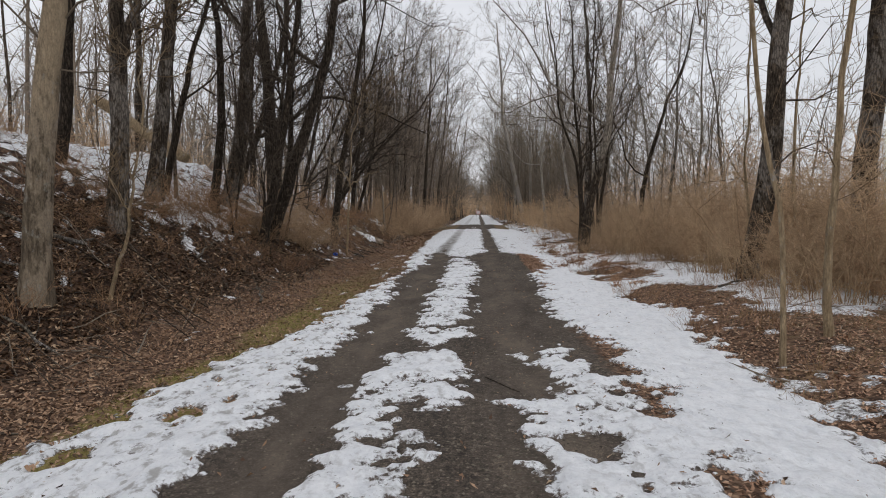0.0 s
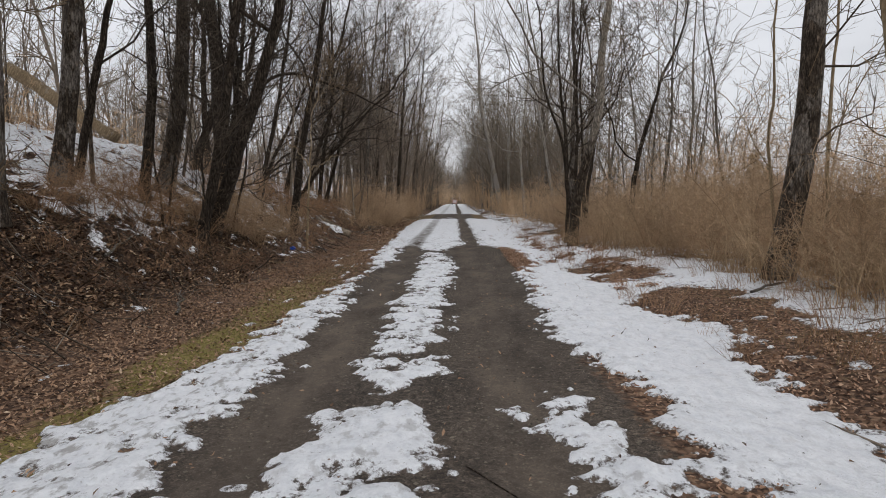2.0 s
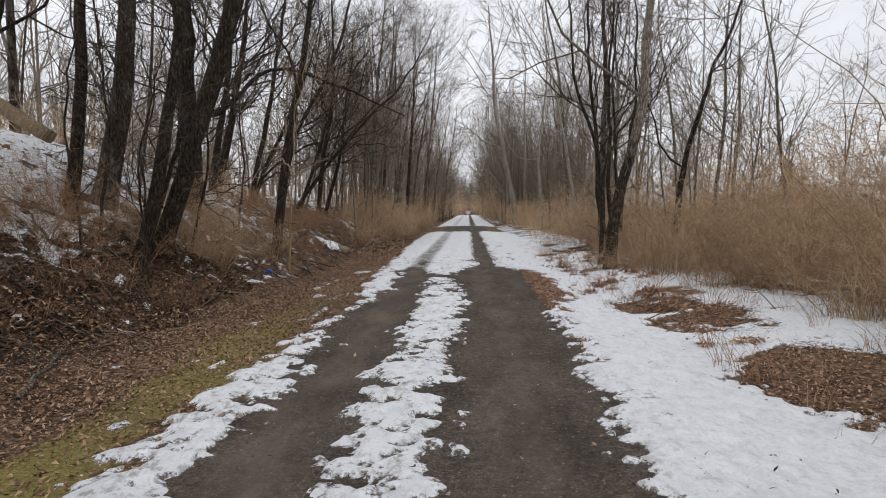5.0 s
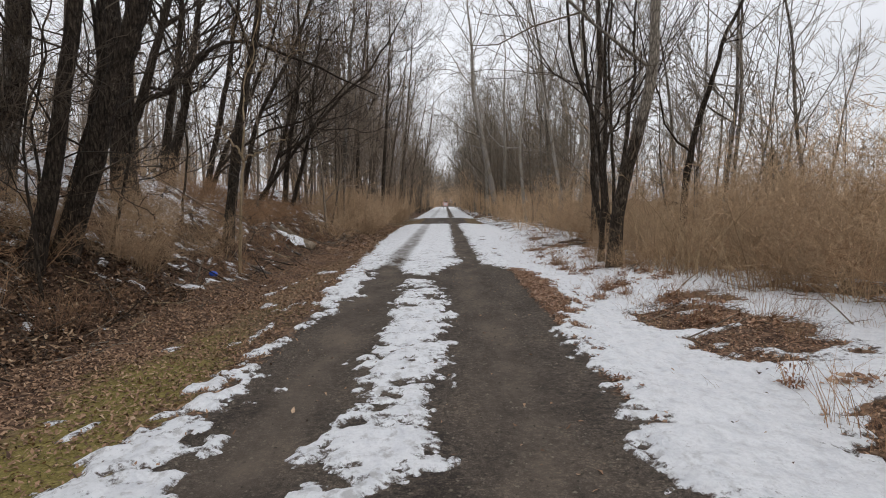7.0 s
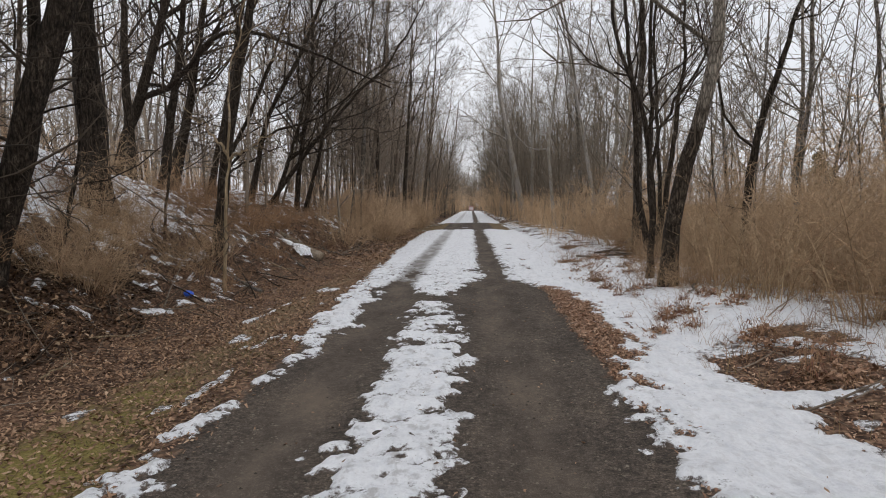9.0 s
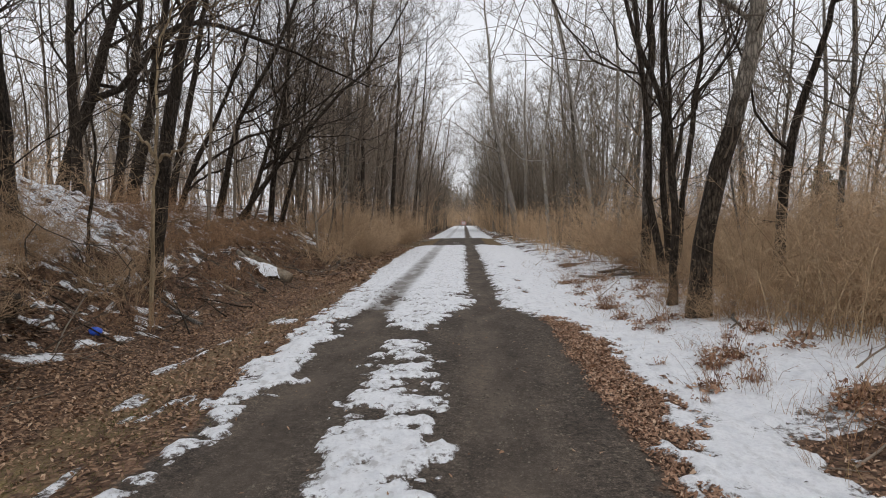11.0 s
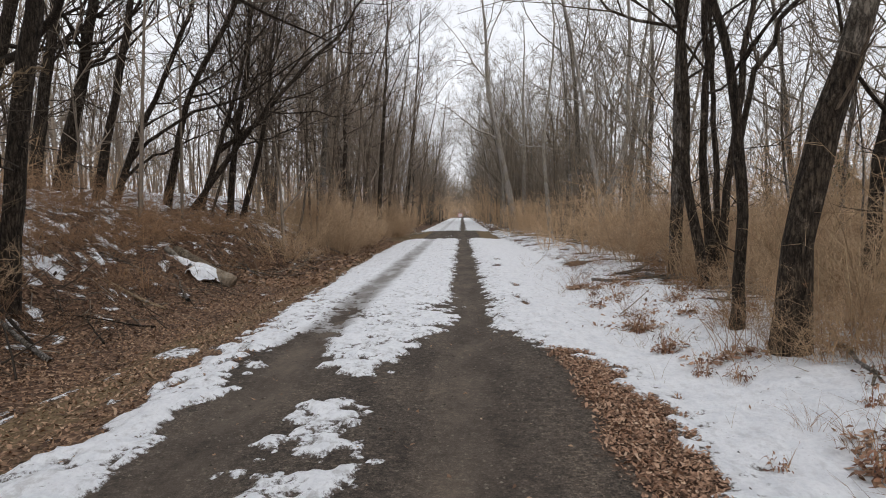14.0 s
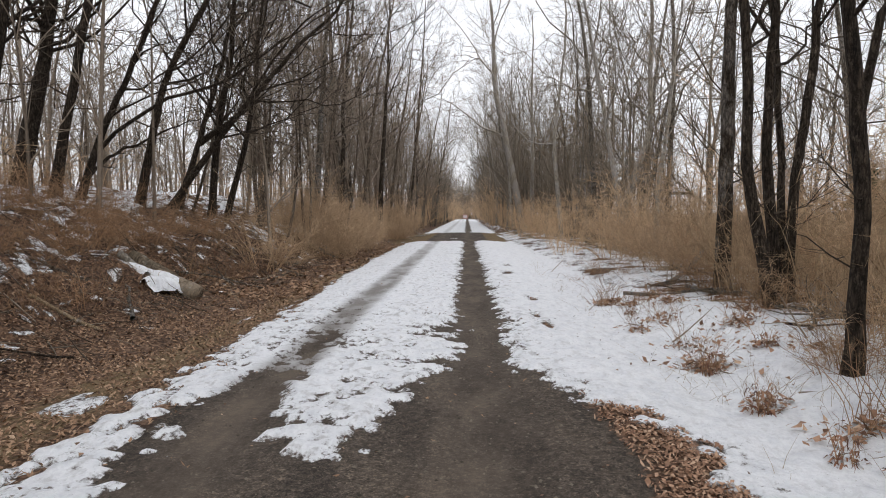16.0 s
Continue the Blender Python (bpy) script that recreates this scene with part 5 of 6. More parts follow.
thicket(20, lambda y: 2.9, 2.6, 13.2, 18.2, LOW, (0.45, 0.95), (0.9, 1.35), "tall dead weed stems among fallen leaves", 72)
thicket(16, lambda y: 2.8, 2.0, 7.5, 12, LOW, (0.6, 1.2), (0.9, 1.3), "tall dead weed stems among fallen leaves", 73)
g = np.random.default_rng(57)
MORE_WEEDS = [(x, y, s_) for x, y, s_ in zip(g.uniform(2.3, 4.9, 60), g.uniform(15.5, 29, 60), g.uniform(0.35, 1.0, 60)) if x > 2.45 + 0.25 * math.sin(y) and snow_depth(x, y) > 0 and (y > 20 or s_ < 0.85)]
for k, (x, y, size) in enumerate(MORE_WEEDS):
    bush(LOW[k % 2], x, y, 73 * k, size, 1.1, WEED)


def curled_weed(seed, stems, leaves, tall):
    """Bare upright stems with long dead leaves curling down round their feet."""
    g = np.random.default_rng(seed)
    root = new("dead_weed")
    t = np.linspace(0, 1, 4)
    a = g.uniform(0, 2 * math.pi, stems)
    h = tall * g.uniform(0.5, 1.1, stems)
    P = np.stack([0.07 * np.cos(a), 0.07 * np.sin(a), np.full(stems, -0.04)], axis=1)[:, None, :] + np.zeros((1, 4, 1))
    P[:, :, :2] += (np.stack([np.cos(a), np.sin(a)], 1) * (h * g.uniform(0.05, 0.55, stems))[:, None])[:, None, :] * (t ** 1.3)[None, :, None]
    P[:, :, 2] += h[:, None] * t
    R = g.uniform(0.003, 0.006, stems)[:, None] * (1 - 0.6 * t)[None]
    P2, R2 = grow(P, R, 3, 0.3, 1.0, (0.15, 0.35), (20, 60), 0.1, 2, 0.0, 0.7, seed + 1)
    v, f = join([spikes(P, R), spikes(P2, np.maximum(R2, 0.002))])
    tagged(part("stalk_tuft", mesh_of("stalk_tuft", v, f, BRUSH_RED), root), kind="stuff")
    b = g.uniform(0, 2 * math.pi, leaves)
    far = g.uniform(0.02, 0.16, leaves)
    start = np.stack([far * np.cos(b), far * np.sin(b), tall * 0.5 * g.uniform(0, 1, leaves) ** 3 + 0.03], axis=1)
    L, W = g.uniform(0.05, 0.15, leaves), g.uniform(0.005, 0.014, leaves)
    s = np.linspace(0, 1, 5)
    lift, reach = g.uniform(0.1, 0.7, leaves), g.uniform(0.5, 1.0, leaves)
    Q = start[:, None, :] + np.zeros((1, 5, 1))
    Q[:, :, 0] += (np.cos(b) * L * reach)[:, None] * s
    Q[:, :, 1] += (np.sin(b) * L * reach)[:, None] * s
    Q[:, :, 2] += L[:, None] * (lift[:, None] * np.sin(s * math.pi * 0.9) - 0.6 * s[None] ** 2)
    Q[:, :, 2] = np.maximum(Q[:, :, 2], 0.035 + 0.02 * g.uniform(0, 1, (leaves, 5)))
    Q += g.normal(size=Q.shape) * 0.006
    side = np.stack([-np.sin(b), np.cos(b), g.normal(size=leaves) * 0.5], axis=1)[:, None, :] * (W[:, None] * np.array([0.4, 1, 0.9, 0.7, 0.1]))[:, :, None]
    V = np.stack([Q - side, Q + side], axis=2).reshape(-1, 3)
    n, k = np.meshgrid(np.arange(leaves), np.arange(4), indexing="ij")
    i0 = n * 10 + k * 2
    F = np.stack([i0, i0 + 1, i0 + 3, i0 + 2], axis=-1).reshape(-1, 4)
    tagged(part("leaf_tuft", mesh_of("leaf_tuft", V, F, LEAF_CURLED), root, "curled rust-brown dead leaves"), kind="stuff")
    return tagged(root, "dead weed with curled rust leaves standing in snow", "weeds", "dead weeds in the snow")


CURLED = [curled_weed(971, 9, 70, 0.6), curled_weed(972, 6, 46, 0.42), curled_weed(973, 13, 90, 0.8)]
CURLED_AT = [(2.9, 18.3, 0.75), (2.33, 18.43, 0.5), (3.15, 18.5, 0.7), (2.64, 21.41, 0.65), (3.94, 19.39, 0.6), (2.54, 17.51, 0.6), (3.0, 17.68, 0.65), (2.25, 17.05, 0.5), (2.71, 22.59, 0.65),
             (2.69, 20.45, 0.6), (2.95, 20.27, 0.7), (2.86, 25.8, 0.6), (3.4, 19.2, 0.5), (3.6, 15.6, 0.7), (3.2, 15.3, 0.8), (2.9, 12.6, 0.7), (3.6, 23.3, 0.8), (4.3, 22.9, 0.7), (3.3, 16.7, 0.8)]
for k, (x, y, size) in enumerate(CURLED_AT):
    weed = CURLED[k] if k < 3 else copy_thing(CURLED[k % 3], Matrix.Identity(4))
    weed.matrix_world = pose(x, y, float(height(x, y)) + 0.015, 0, 0, 67 * k)
    weed.scale = (size, size, size)
WEED_FEET = [(x, y) for x, y, s_ in CURLED_AT if s_ > 0.7] + [(x, y) for x, y, s_ in MORE_WEEDS if s_ > 0.6] + [(3.0, 18.66), (3.25, 18.5), (2.86, 23.0), (2.74, 21.58), (3.75, 14.8), (3.45, 15.2), (3.3, 20.9), (3.5, 16.9), (3.3, 12.4)]
for k, o in enumerate([t for t in scene.objects if t.name.startswith("tree") and t.get("group") == "trees along the track" and t.location.y < 36]):
    bush((SHRUBS + LOW)[k % 4] if o.location.x < 0 else LOW[k % 2], o.location.x + 0.25 * math.sin(k * 2.1), o.location.y - 0.3, 61 * k, 0.45 + 0.15 * (k % 3), 0.9, "bare stems growing round the foot of a trunk")
thicket(36, lambda y: right_edge_of_brush(y) - (0.9 if 14 < y < 21 else 1.9), 2.0, 5, 34, LOW, (0.5, 0.9), (0.7, 1.2), WEED, 58)
thicket(60, lambda y: -4.5, -2.6, 5, 36, LOW, (0.5, 1.0), (0.6, 1.1), "clump of dead weed stems in leaf litter", 59)


def far_brush():
    """The brush too far off to tell bush from bush, in one mesh."""
    pieces = []
    for m, me in FAR_PLACES:
        a = np.array(m)
        v, f = SHAPES[me]
        pieces.append((v @ a[:3, :3].T + a[:3, 3], f))
    v, f = join(pieces)
    return tagged(new("far_brush", mesh_of("far_brush", v, f, BRUSH)), "brown brush closing both sides of the far track", "brush", kind="stuff")


far_brush()


# ---- litter ----
def litter(name, label, x, y, size, material, seed, raise_by=0.012):
    """Folded dry leaves lying on the ground."""
    g = np.random.default_rng(seed)
    n = len(x)
    a = g.uniform(0, 2 * math.pi, n)
    L = g.uniform(*size, n)
    W = L * g.uniform(0.35, 0.65, n)
    c = np.stack([x, y, height(x, y) + raise_by * g.uniform(0.2, 2.2, n)], axis=1)
    u = np.stack([np.cos(a), np.sin(a), g.normal(size=n) * 0.36], axis=1)
    w = np.stack([-np.sin(a), np.cos(a), g.normal(size=n) * 0.36], axis=1)
    up = np.array([[0, 0, 1.0]])
    fold = (W * g.uniform(-0.2, 0.6, n))[:, None] * up
    curl = (L * g.uniform(-0.05, 0.35, n))[:, None] * up
    U, V_ = u * L[:, None], w * W[:, None]
    k1, k2 = g.uniform(-0.25, 0.25, (n, 2, 1)), g.uniform(0.35, 0.65, (n, 2, 1))
    V = np.stack([c - U / 2, c + U * k1[:, 0] + V_ * k2[:, 0] + fold, c + U / 2 + curl, c + U * k1[:, 1] - V_ * k2[:, 1] + fold], axis=1).reshape(-1, 3)
    i = np.arange(n)[:, None] * 4
    F = np.concatenate([i + np.array([[0, 2, 1]]), i + np.array([[0, 3, 2]])])
    return tagged(new(name, mesh_of(name, V, F, material, False)), label, "leaves", kind="stuff")


def scatter(n, x0, x1, y0, y1, seed, keep):
    g = np.random.default_rng(seed)
    x, y = g.uniform(x0, x1, n), y0 + (y1 - y0) * g.uniform(0, 1, n) ** 1.25
    k = keep(x, y, g.uniform(0, 1, n))
    return x[k], y[k]


def left_keep(x, y, r):
    edge = np.clip((-1.75 - x) / 0.55, 0.05, 1)
    mossy = np.clip(1.2 - 1.6 * np.abs(x + 2.75), 0, 1) * np.clip((16 - y) / 5, 0.2, 1)
    return (snow_depth(x, y) < -0.01) & (r < edge * (1 - 0.42 * mossy) * (0.65 + 0.35 * soft_noise(x, y, 0.9, 61, 2)))


def right_keep(x, y, r):
    strip = np.clip((x - 1.28 - 0.14 * soft_noise(x, y, 0.6, 32, 3)) / 0.3, 0, 1)
    return (snow_depth(x, y) < -0.005) & (r < strip * np.interp(x, [1.3, 2.2, 5, 8], [1.0, 1.0, 0.8, 0.3]))


lx, ly = scatter(210000, -7.6, -1.75, 2.5, 30, 71, left_keep)
high = (lx + 0.5 * soft_noise(lx, ly, 1.3, 62, 3) < -4.5) & (ly + 3 * soft_noise(lx, ly, 0.6, 63, 2) < 19)
litter("leaf_litter", "brown dry leaves carpeting the verge", lx[~high], ly[~high], (0.022, 0.056), LEAF, 72)
litter("leaf_litter", "dark wet leaves on a rough bank", lx[high], ly[high], (0.035, 0.095), LEAF_WET, 94, 0.03)
lx, ly = scatter(11000, -8, -2.6, 28, 50, 95, lambda x, y, r: snow_depth(x, y) < -0.01)
litter("leaf_litter", "brown dry leaves under brush", lx, ly, (0.06, 0.13), LEAF, 96, 0.02)
lx, ly = scatter(90000, 1.3, 6.2, 2.5, 28, 73, right_keep)
litter("leaf_litter", "rust-brown fallen leaves matted at the track's edge", lx, ly, (0.022, 0.05), LEAF_RUST, 74)
lx, ly = scatter(30000, 1.35, 2.3, 11, 23, 89, lambda x, y, r: (snow_depth(x, y) < 0.0) & (r < (x - 1.3 - 0.16 * soft_noise(x, y, 0.6, 32, 3)) / 0.22))
litter("leaf_litter", "dense mat of small rust-brown leaves beside the dirt", lx, ly, (0.022, 0.048), LEAF_RUST, 90, 0.018)
lx, ly = scatter(9000, -9, -1.9, -12, 2.5, 77, left_keep)
litter("leaf_litter", "brown dry leaves carpeting the verge", lx, ly, (0.05, 0.11), LEAF, 78)
lx, ly = scatter(5000, 1.3, 9, -12, 2.5, 79, right_keep)
litter("leaf_litter", "rust-brown fallen leaves beside the track", lx, ly, (0.05, 0.10), LEAF_RUST, 80)
lx, ly = scatter(3600, -3.2, 4.2, 2.5, 30, 86, lambda x, y, r: (snow_depth(x, y) > 0.01) & (r < 0.35 + 0.6 * soft_noise(x, y, 0.7, 87, 2)))
litter("leaf_litter", "dark leaf scraps and bark bits on snow", lx, ly, (0.015, 0.05), LEAF_WET, 88, 0.032)
lx, ly = scatter(9000, -10.5, -4.6, 3.5, 30, 97, lambda x, y, r: (snow_depth(x, y) > 0) & (r < 0.5 + 0.6 * soft_noise(x, y, 0.5, 98, 2)))
litter("leaf_litter", "dark leaves strewn over thin snow on a bank", lx, ly, (0.04, 0.11), LEAF_WET, 99, 0.04)
lx, ly = scatter(900, -1.9, 1.35, 2.5, 24, 75, lambda x, y, r: r < 0.6)
litter("leaf_litter", "scattered leaf scraps on packed dirt", lx, ly, (0.02, 0.05), LEAF, 76, 0.006)


def blades(name, label, x, y, tall, material, seed):
    g = np.random.default_rng(seed)
    n = len(x)
    s = np.linspace(0, 1, 3)
    d = g.normal(size=(n, 2)) * 0.6
    h = g.uniform(*tall, n)
    P = np.stack([x, y, height(x, y)], axis=1)[:, None, :] + np.zeros((1, 3, 1))
    P[:, :, :2] += d[:, None, :] * (h[:, None] * s[None] ** 1.6)[:, :, None]
    P[:, :, 2] += h[:, None] * s[None] - 0.01
    R = np.full((n, 1), 0.0022) * (1 - 0.8 * s)[None]
    v, f = tubes(P, R, 3)
    return tagged(new(name, mesh_of(name, v, f, material)), label, "grass", kind="stuff")


def moss_keep(x, y, r):
    return (r < 0.9 - 1.0 * np.abs(x + 2.6) + 0.4 * soft_noise(x, y, 0.8, 31, 2)) & (snow_depth(x, y) < 0)


lx, ly = scatter(12000, -3.6, -1.8, 3, 17, 81, moss_keep)
blades("grass", "short green grass and moss along the verge", lx, ly, (0.02, 0.06), GRASS, 82)
lx, ly = scatter(9000, 2.2, 7, 4, 34, 83, lambda x, y, r: (soft_noise(x, y, 0.7, 84, 2) > 0.35) & (r < 0.8))
blades("dead_grass", "dead straw-coloured grass standing through thin snow", lx, ly, (0.08, 0.28), STRAW, 85)


def pebbles(name, label, x, y, size, material, seed):
    g = np.random.default_rng(seed)
    n = len(x)
    r = g.uniform(*size, n) ** 1.0
    octa = np.array([[1, 0, 0], [0, 1, 0], [-1, 0, 0], [0, -1, 0], [0, 0, 0.7], [0, 0, -0.7]], float)
    V = octa[None] * r[:, None, None] * g.uniform(0.6, 1.3, (n, 6, 1))
    V += np.stack([x, y, height(x, y) + r * 0.25], axis=1)[:, None, :]
    F = np.array([[0, 1, 4], [1, 2, 4], [2, 3, 4], [3, 0, 4]])
    F = (np.arange(n)[:, None, None] * 6 + F[None]).reshape(-1, 3)
    return tagged(new(name, mesh_of(name, V.reshape(-1, 3), F, material, False)), label, "gravel", kind="stuff")


lx, ly = scatter(26000, -1.85, 1.45, 2.5, 26, 91, lambda x, y, r: r < 0.35 + 0.9 * np.clip(soft_noise(x, y, 0.8, 92, 3), 0, 1) - 0.3 * np.exp(-((x + 1.32) / 0.25) ** 2))
pebbles("gravel", "grey grit and small stones on packed dirt", lx, ly, (0.004, 0.015), STONE, 93)


# ---- fallen wood ----
def fallen_branch(seed, long, r, kind):
    g = np.random.default_rng(seed)
    s = np.linspace(0, 1, 8)
    P = np.zeros((1, 8, 3))
    P[0, :, 0] = (s - 0.5) * long
    P[0, :, 1] = np.cumsum(g.normal(size=8)) * 0.03 * long
    P[0, :, 2] = 0.03 + 0.04 * long * np.abs(np.sin(s * 3 + seed))
    R = (r * (1 - 0.7 * s))[None]
    P1, R1 = grow(P, R, 4, 0.2, 0.95, (0.2, 0.45), (25, 60), 0.05, 5, 0.08, 0.6, seed + 1)
    v, f = join([tubes(P, R, 7), tubes(P1, R1, 4)])
    return mesh_of("fallen_branch", v, f, BARK[kind])


BRANCHES = [fallen_branch(700 + k, (1.2, 1.8, 0.9, 2.4)[k], (0.016, 0.024, 0.012, 0.035)[k], ("dark", "grey", "tan", "grey")[k]) for k in range(4)]


def lay_branches(count, x0, x1, y0, y1, seed, label):
    g = np.random.default_rng(seed)
    for _ in range(count):
        x, y, k, a = g.uniform(x0, x1), g.uniform(y0, y1), int(g.integers(4)), g.uniform(0, 360)
        dx, dy = math.cos(radians(a)) * 0.5, math.sin(radians(a)) * 0.5
        tip = math.degrees(math.atan2(float(height(x + dx, y + dy) - height(x - dx, y - dy)), 1.0))
        o = new("fallen_branch", BRANCHES[k])
        o.matrix_world = pose(x, y, float(height(x, y)) + 0.01) @ pose(0, 0, 0, 0, 0, a) @ pose(0, 0, 0, 0, -tip, 0)
        tagged(o, label, "branch", "fallen branches")


lay_branches(46, -7.5, -4.2, 5, 38, 801, "fallen dead branch lying on a leafy bank")
lay_branches(16, 4.0, 7.5, 8, 34, 802, "fallen dead branch lying in snow beside brush")


def stick_litter(label, n, x0, x1, y0, y1, kind, seed):
    """Countless short crooked sticks on the ground."""
    g = np.random.default_rng(seed)
    x, y, a = g.uniform(x0, x1, n), g.uniform(y0, y1, n), g.uniform(0, 2 * math.pi, n)
    L = 0.12 + 0.7 * g.uniform(0, 1, n) ** 2.2
    t = np.linspace(-0.5, 0.5, 4)
    px = x[:, None] + np.cos(a)[:, None] * L[:, None] * t + np.cumsum(g.normal(size=(n, 4)), axis=1) * 0.03 * L[:, None]
    py = y[:, None] + np.sin(a)[:, None] * L[:, None] * t + np.cumsum(g.normal(size=(n, 4)), axis=1) * 0.03 * L[:, None]
    rise = (g.uniform(0, 1, n) ** 4 * 0.9)[:, None] * L[:, None] * (t + 0.5)
    P = np.stack([px, py, height(px, py) + 0.012 + rise], axis=2)
    R = (L * g.uniform(0.008, 0.02, n))[:, None] * (1 - 0.5 * (t + 0.5))[None]
    v, f = spikes(P, R)
    return tagged(new("sticks", mesh_of("sticks", v, f, TWIG[kind])), label, "sticks", kind="stuff")


stick_litter("dark rotting sticks strewn over a leafy bank", 2600, -8.6, -4.0, 3, 36, "dark", 811)
stick_litter("weathered grey sticks strewn over a leafy bank", 1500, -8.6, -3.9, 3, 36, "silver", 812)
stick_litter("small sticks lying under the brush", 700, 2.6, 8.0, 5, 34, "rust", 813)


# ---- single things ----
def log_mesh(name, long, r0, r1, seed, material, sides=14):
    """A weathered log along x, its ends closed and ragged."""
    g = np.random.default_rng(seed)
    K = 14
    t = np.linspace(0, 1, K)
    P = np.stack([(t - 0.5) * long, 0.03 * long * np.sin(t * 3 + seed), 0.02 * long * np.cos(t * 4)], axis=1)[None]
    R = (r0 + (r1 - r0) * t)[None].copy()
    R[0, 0] *= 0.93
    R[0, -1] *= 0.93
    v, f = tubes(P, R, sides)
    ax = np.repeat(P[0], sides, axis=0)
    v = ax + (v - ax) * (1 + 0.16 * soft_noise(np.tile(np.arange(sides), K) * 0.9, v[:, 0] * 6, 1.0, seed, 2))[:, None]
    ends = []
    for k, c in ((0, P[0, 0]), (K - 1, P[0, -1])):
        ring = np.arange(sides) + k * sides
        hub = len(v) + len(ends)
        ends.append(c)
        order = ring if k else ring[::-1]
        f = np.concatenate([f, np.stack([order, np.roll(order, -1), np.full(sides, hub), np.full(sides, hub)], axis=1)])
    v = np.concatenate([v, np.array(ends)])
    tri = f[:, 2] == f[:, 3]
    faces = [tuple(q[:3]) if a else tuple(q) for q, a in zip(f.tolist(), tri.tolist())]
    me = bpy.data.meshes.new(name)
    me.from_pydata(v.tolist(), [], faces)
    me.polygons.foreach_set("use_smooth", np.ones(len(faces), dtype=bool))
    me.materials.append(material)
    return me


def snow_cap(long, wide, thick, seed):
    """A lens of snow along x, uneven at its rim."""
    xs_, ys_ = np.linspace(-0.5, 0.5, 26), np.linspace(-0.5, 0.5, 12)
    def top(x, y):
        rim = 1 - np.clip((np.abs(x) * 2) ** 4 + (np.abs(y) * 2) ** 2 + 0.25 * soft_noise(x * long, y * wide, 0.1, seed, 2), 0, 1.3)
        return thick * np.sign(rim) * np.sqrt(np.abs(rim)) - 0.9 * wide * y * y
    v, f = sheet(xs_, ys_, top)
    v[:, 0] *= long
    v[:, 1] *= wide
    me = mesh_of("snow_cap", v, f, SNOW)
    float_attribute(me, "cover", np.full(len(v), 0.3))
    float_attribute(me, "pits", np.full(len(v), 0.3))
    return me


def lying(name, me, a, b, lift, label, category, group=""):
    """Lays a mesh that runs along x from a to b, lifted off the ground line."""
    a, b = Vector(a), Vector(b)
    d = b - a
    m = Matrix.Translation((a + b) / 2 + Vector((0, 0, lift))) @ d.to_track_quat("X", "Z").to_matrix().to_4x4()
    o = new(name, me)
    o.matrix_world = m
    return tagged(o, label, category, group)


def on_ground(x, y, dz=0.0):
    return (x, y, float(height(x, y)) + dz)


lying("fallen_log", log_mesh("fallen_log", 1.5, 0.12, 0.15, 5, BARK["pale"]), on_ground(-5.8, 27.6, 0.14), on_ground(-4.42, 27.3, 0.1), 0.0, "short rotten log with old snow lying along it", "log")


def snow_lump(x, y, lift, long, wide, thick, turn, tip, seed):
    o = new("snow_lump", snow_cap(long, wide, thick, seed))
    o.matrix_world = pose(x, y, float(height(x, y)) + lift, 0, 0, turn) @ pose(0, 0, 0, 0, tip, 0)
    return tagged(o, "lump of old snow lying against a rotten log", "snow")


snow_lump(-5.3, 27.42, 0.25, 1.15, 0.34, 0.07, -12, 16, 6)
snow_lump(-5.0, 27.1, 0.12, 0.7, 0.5, 0.11, 70, 10, 9)
snow_lump(-5.5, 27.2, 0.05, 0.5, 0.25, 0.06, -10, 15, 11)
lying("fallen_log", log_mesh("fallen_log", 1.0, 0.06, 0.035, 7, BARK["silver"]), on_ground(-5.9, 27.2, 0.12), on_ground(-4.95, 27.25, 0.04), 0.0, "pale barkless bough beside a rotten log", "log")
lying("fallen_log", log_mesh("fallen_log", 2.1, 0.06, 0.035, 8, BARK["grey"]), on_ground(-5.75, 38.9, 0.12), on_ground(-4.1, 37.8, 0.05), 0.0, "pale barkless branch lying down the bank", "log")
lying("fallen_log", log_mesh("fallen_log", 1.3, 0.028, 0.02, 9, BARK["tan"]), on_ground(-5.5, 24.75, 0.06), on_ground(-4.6, 24.6, 0.04), 0.0, "pale stick lying in leaf litter", "branch")
lying("fallen_log", log_mesh("fallen_log", 1.9, 0.03, 0.016, 10, BARK["dark"]), on_ground(-6.0, 22.6, 0.08), on_ground(-4.5, 21.5, 0.05), 0.0, "dark dead branch lying in leaf litter", "branch")
lying("fallen_log", log_mesh("fallen_log", 3.4, 0.06, 0.035, 12, BARK["silver"]), on_ground(6.2, 31.2, 0.5), on_ground(4.0, 28.4, 0.06), 0.0, "grey dead bough on a heap of branches", "log")
lying("fallen_log", log_mesh("fallen_log", 3.6, 0.065, 0.045, 13, BARK["silver"]), on_ground(5.65, 27.4, 0.3), on_ground(5.2, 23.8, 0.08), 0.0, "tan dead bough on a heap of branches", "log")
lying("fallen_log", log_mesh("fallen_log", 3.4, 0.17, 0.15, 14, BARK["tan"]), (-11.9, 18.0, 5.1), (-8.9, 18.2, 3.25), 0.0, "broken bare trunk leaning down onto the bank", "log")
lying("fallen_log", log_mesh("fallen_log", 1.3, 0.05, 0.035, 16, BARK["silver"]), (-3.85, 60.0, 1.0), (-3.0, 60.0, 0.03), 0.0, "pale forked dead branch where a path crosses", "branch")
lying("fallen_log", log_mesh("fallen_log", 1.4, 0.06, 0.035, 17, BARK["silver"]), on_ground(-3.6, 59.7, 0.08), on_ground(-2.3, 60.2, 0.12), 0.0, "pale dead branch where a path crosses", "branch")
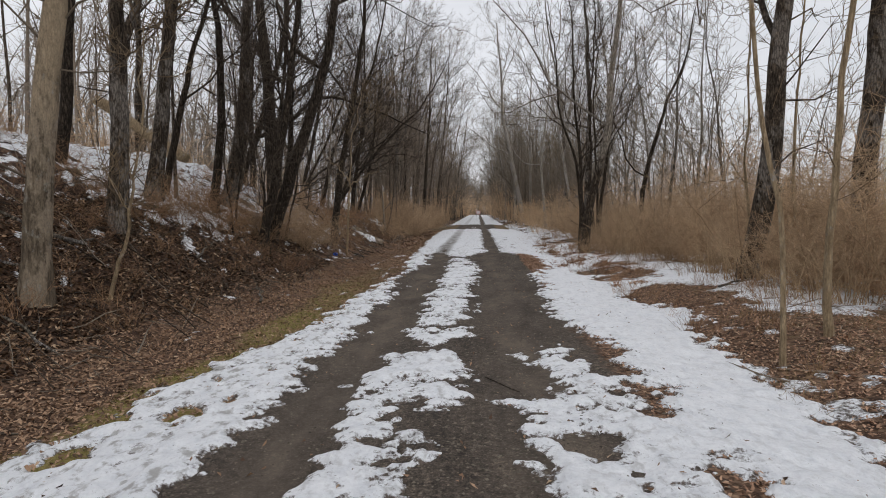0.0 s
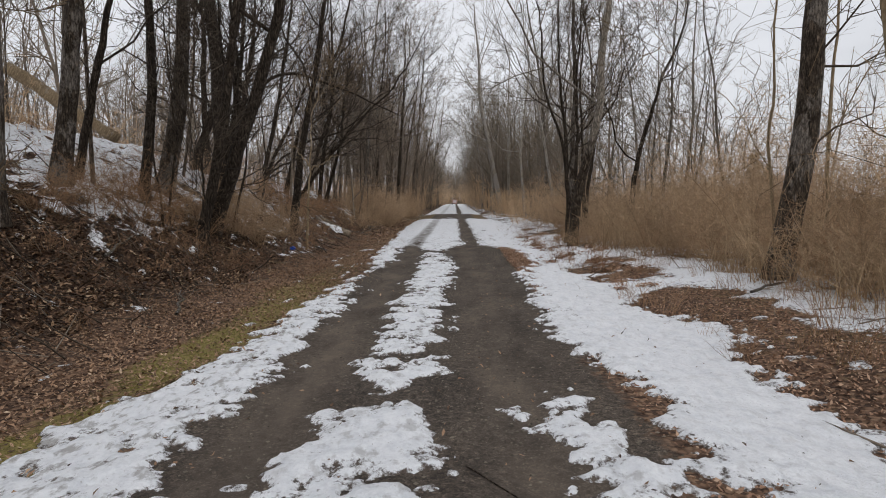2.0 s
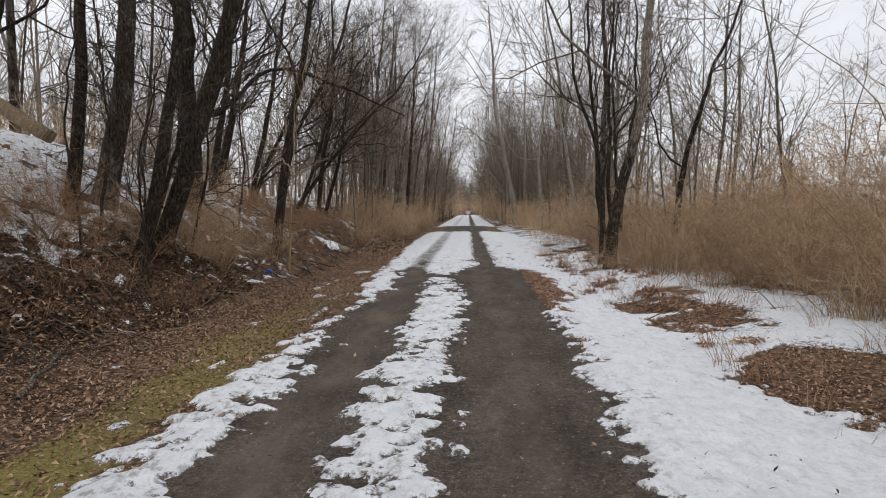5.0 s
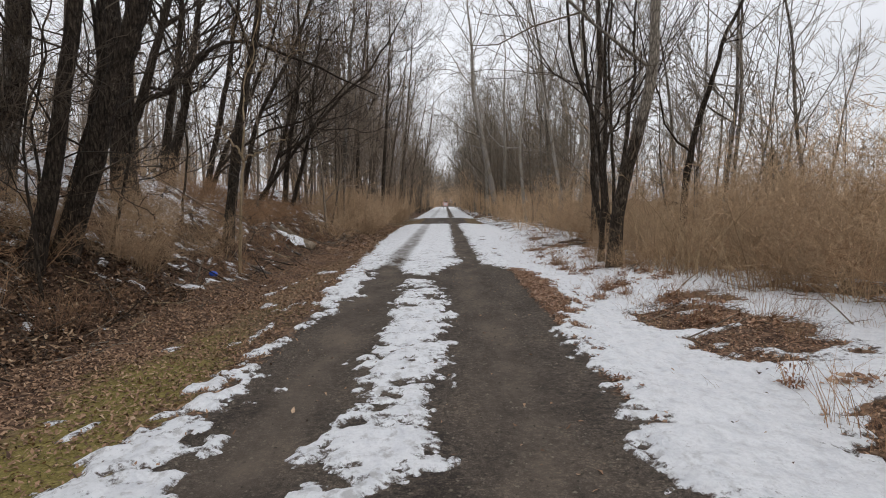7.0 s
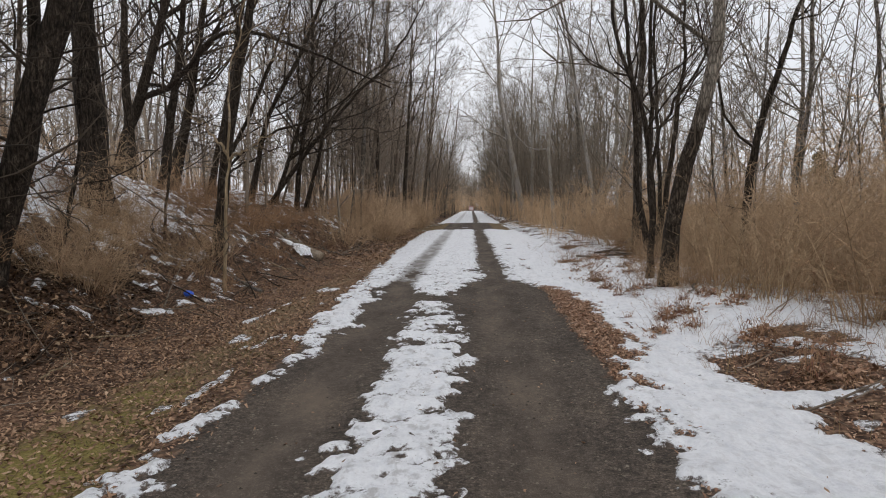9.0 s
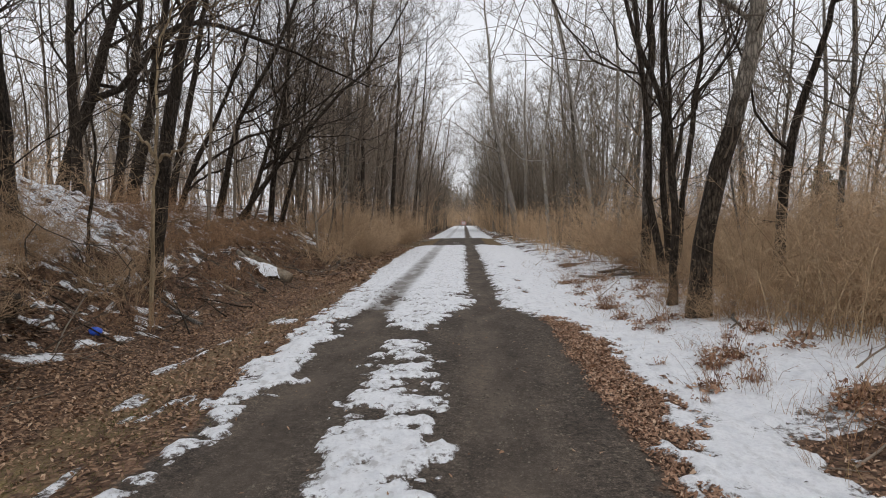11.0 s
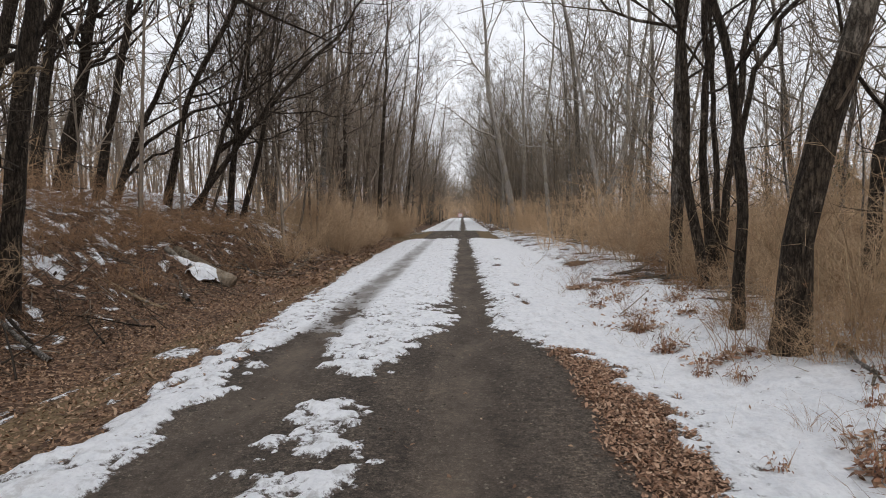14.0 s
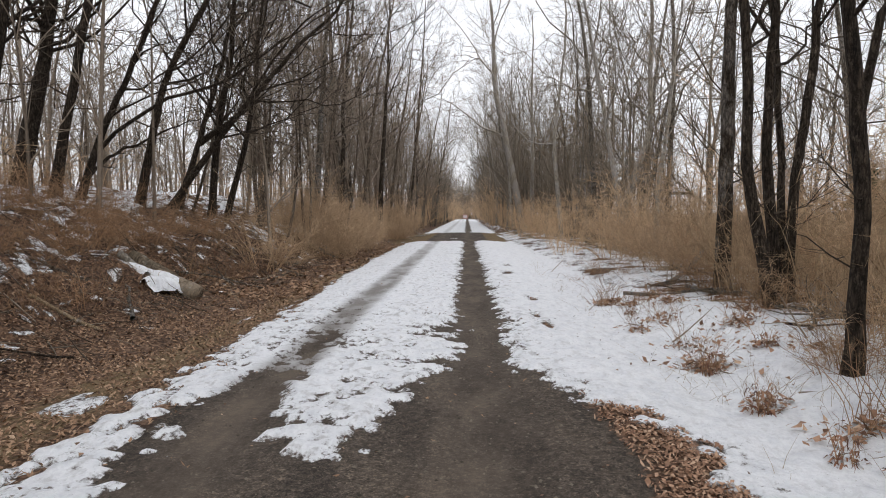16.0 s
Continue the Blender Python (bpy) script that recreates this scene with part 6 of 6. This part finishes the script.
lying("stump", log_mesh("stump", 0.4, 0.17, 0.13, 15, BARK["dark"]), on_ground(-5.55, 18.9, -0.05), on_ground(-5.45, 18.9, 0.28), 0.0, "low rotten stump on the bank", "stump")
lay_branches(34, 3.9, 6.2, 23.4, 28.5, 803, "dead branch on a heap beside the brush")


lying("stick", log_mesh("stick", 0.46, 0.006, 0.004, 18, BARK["dark"], 7), on_ground(0.06, 5.6, 0.012), on_ground(0.36, 5.22, 0.012), 0.0, "crooked dark stick lying on packed dirt", "stick")


def crumpled_ball(x, y, r, label):
    bm = bmesh.new()
    bmesh.ops.create_icosphere(bm, subdivisions=3, radius=r)
    for v in bm.verts:
        k = 1 + 0.16 * noise.noise(v.co * 14) + 0.1 * noise.noise(v.co * 34)
        v.co = Vector((v.co.x * k * 1.15, v.co.y * k, v.co.z * k * 0.8))
    me = bpy.data.meshes.new("crumpled_bag")
    bm.to_mesh(me)
    bm.free()
    me.materials.append(BLUE)
    o = new("crumpled_bag", me)
    o.location = on_ground(x, y, r * 0.65)
    return tagged(o, label, "litter")


BLUE = plain("blue_plastic", (0.02, 0.09, 0.55), 0.35)
crumpled_ball(-4.72, 19.44, 0.075, "crumpled bright blue plastic bag on leaf litter")


def conifer(x, y, tall, wide, seed):
    """A dense evergreen: a stem with whorls of drooping needle sprays."""
    g = np.random.default_rng(seed)
    root = new("conifer")
    root.location = on_ground(x, y)
    line = np.stack([np.zeros(8), np.zeros(8), np.linspace(-0.1, tall, 8)], axis=1)
    v, f = tubes(line[None], (tall * 0.02 * (1 - 0.9 * np.linspace(0, 1, 8)))[None], 7)
    part("trunk", mesh_of("trunk", v, f, BARK["dark"]), root)
    n = 150
    h = tall * g.uniform(0.08, 0.98, n)
    a = g.uniform(0, 2 * math.pi, n)
    L = wide * np.clip(1.05 - h / tall, 0, 1) ** 0.6 * g.uniform(0.7, 1.1, n)
    t = np.linspace(0, 1, 4)
    P = np.zeros((n, 4, 3))
    P[:, :, 0] = np.cos(a)[:, None] * L[:, None] * t
    P[:, :, 1] = np.sin(a)[:, None] * L[:, None] * t
    P[:, :, 2] = h[:, None] - 0.25 * L[:, None] * t ** 1.5
    P2, R2 = grow(P, np.full((n, 4), 0.03), 14, 0.1, 1.0, (0.2, 0.45), (30, 70), -0.15, 2, 0.0, 0.9, seed + 1)
    v, f = join([tubes(P, np.full((n, 4), 0.03), 3), tubes(P2, np.full(R2.shape, 0.035), 3)])
    part("crown", mesh_of("crown", v, f, NEEDLE), root)
    return tagged(root, "dark green conifer beyond the brush", "tree")


NEEDLE = stem_material("conifer_needles", (0.05, 0.065, 0.04), (0.13, 0.15, 0.095))
conifer(29.5, 62, 6.4, 1.9, 951)
conifer(33, 66, 5.2, 1.7, 952)
g = np.random.default_rng(991)
foot = np.repeat(np.array(WEED_FEET), 80, axis=0) + g.normal(size=(80 * len(WEED_FEET), 2)) * np.repeat(g.uniform(0.5, 1.2, len(WEED_FEET)), 80)[:, None] * np.array([[0.17, 0.13]])
litter("leaf_litter", "heaps of rust-brown leaves round weed stems in snow", foot[:, 0], foot[:, 1], (0.04, 0.10), LEAF_RUST, 992, 0.04)


def barrier_sign(x, y):
    """A pale board with a reddish rim on two posts, far down the track."""
    root = new("barrier_sign")
    root.location = on_ground(x, y)

    def box(name, size, at, material):
        bm = bmesh.new()
        bmesh.ops.create_cube(bm, size=1.0)
        bmesh.ops.scale(bm, vec=size, verts=bm.verts)
        bmesh.ops.bevel(bm, geom=bm.edges[:], offset=min(size) * 0.2, segments=1, affect='EDGES')
        bmesh.ops.translate(bm, vec=at, verts=bm.verts)
        me = bpy.data.meshes.new(name)
        bm.to_mesh(me)
        bm.free()
        me.materials.append(material)
        part(name, me, root)

    for side in (-0.55, 0.55):
        box("post", (0.1, 0.1, 1.5), (side, 0, 0.7), BARK["grey"])
    box("rim", (1.15, 0.04, 0.95), (0, -0.08, 1.0), PINK)
    box("board", (0.85, 0.04, 0.65), (0, -0.11, 1.0), WHITE)
    return tagged(root, "pale board with a reddish rim on two posts", "sign")


WHITE = plain("weathered_white_paint", (0.62, 0.57, 0.57), 0.6)
PINK = plain("faded_red_paint", (0.6, 0.32, 0.3), 0.6)
barrier_sign(0.0, 160.0)
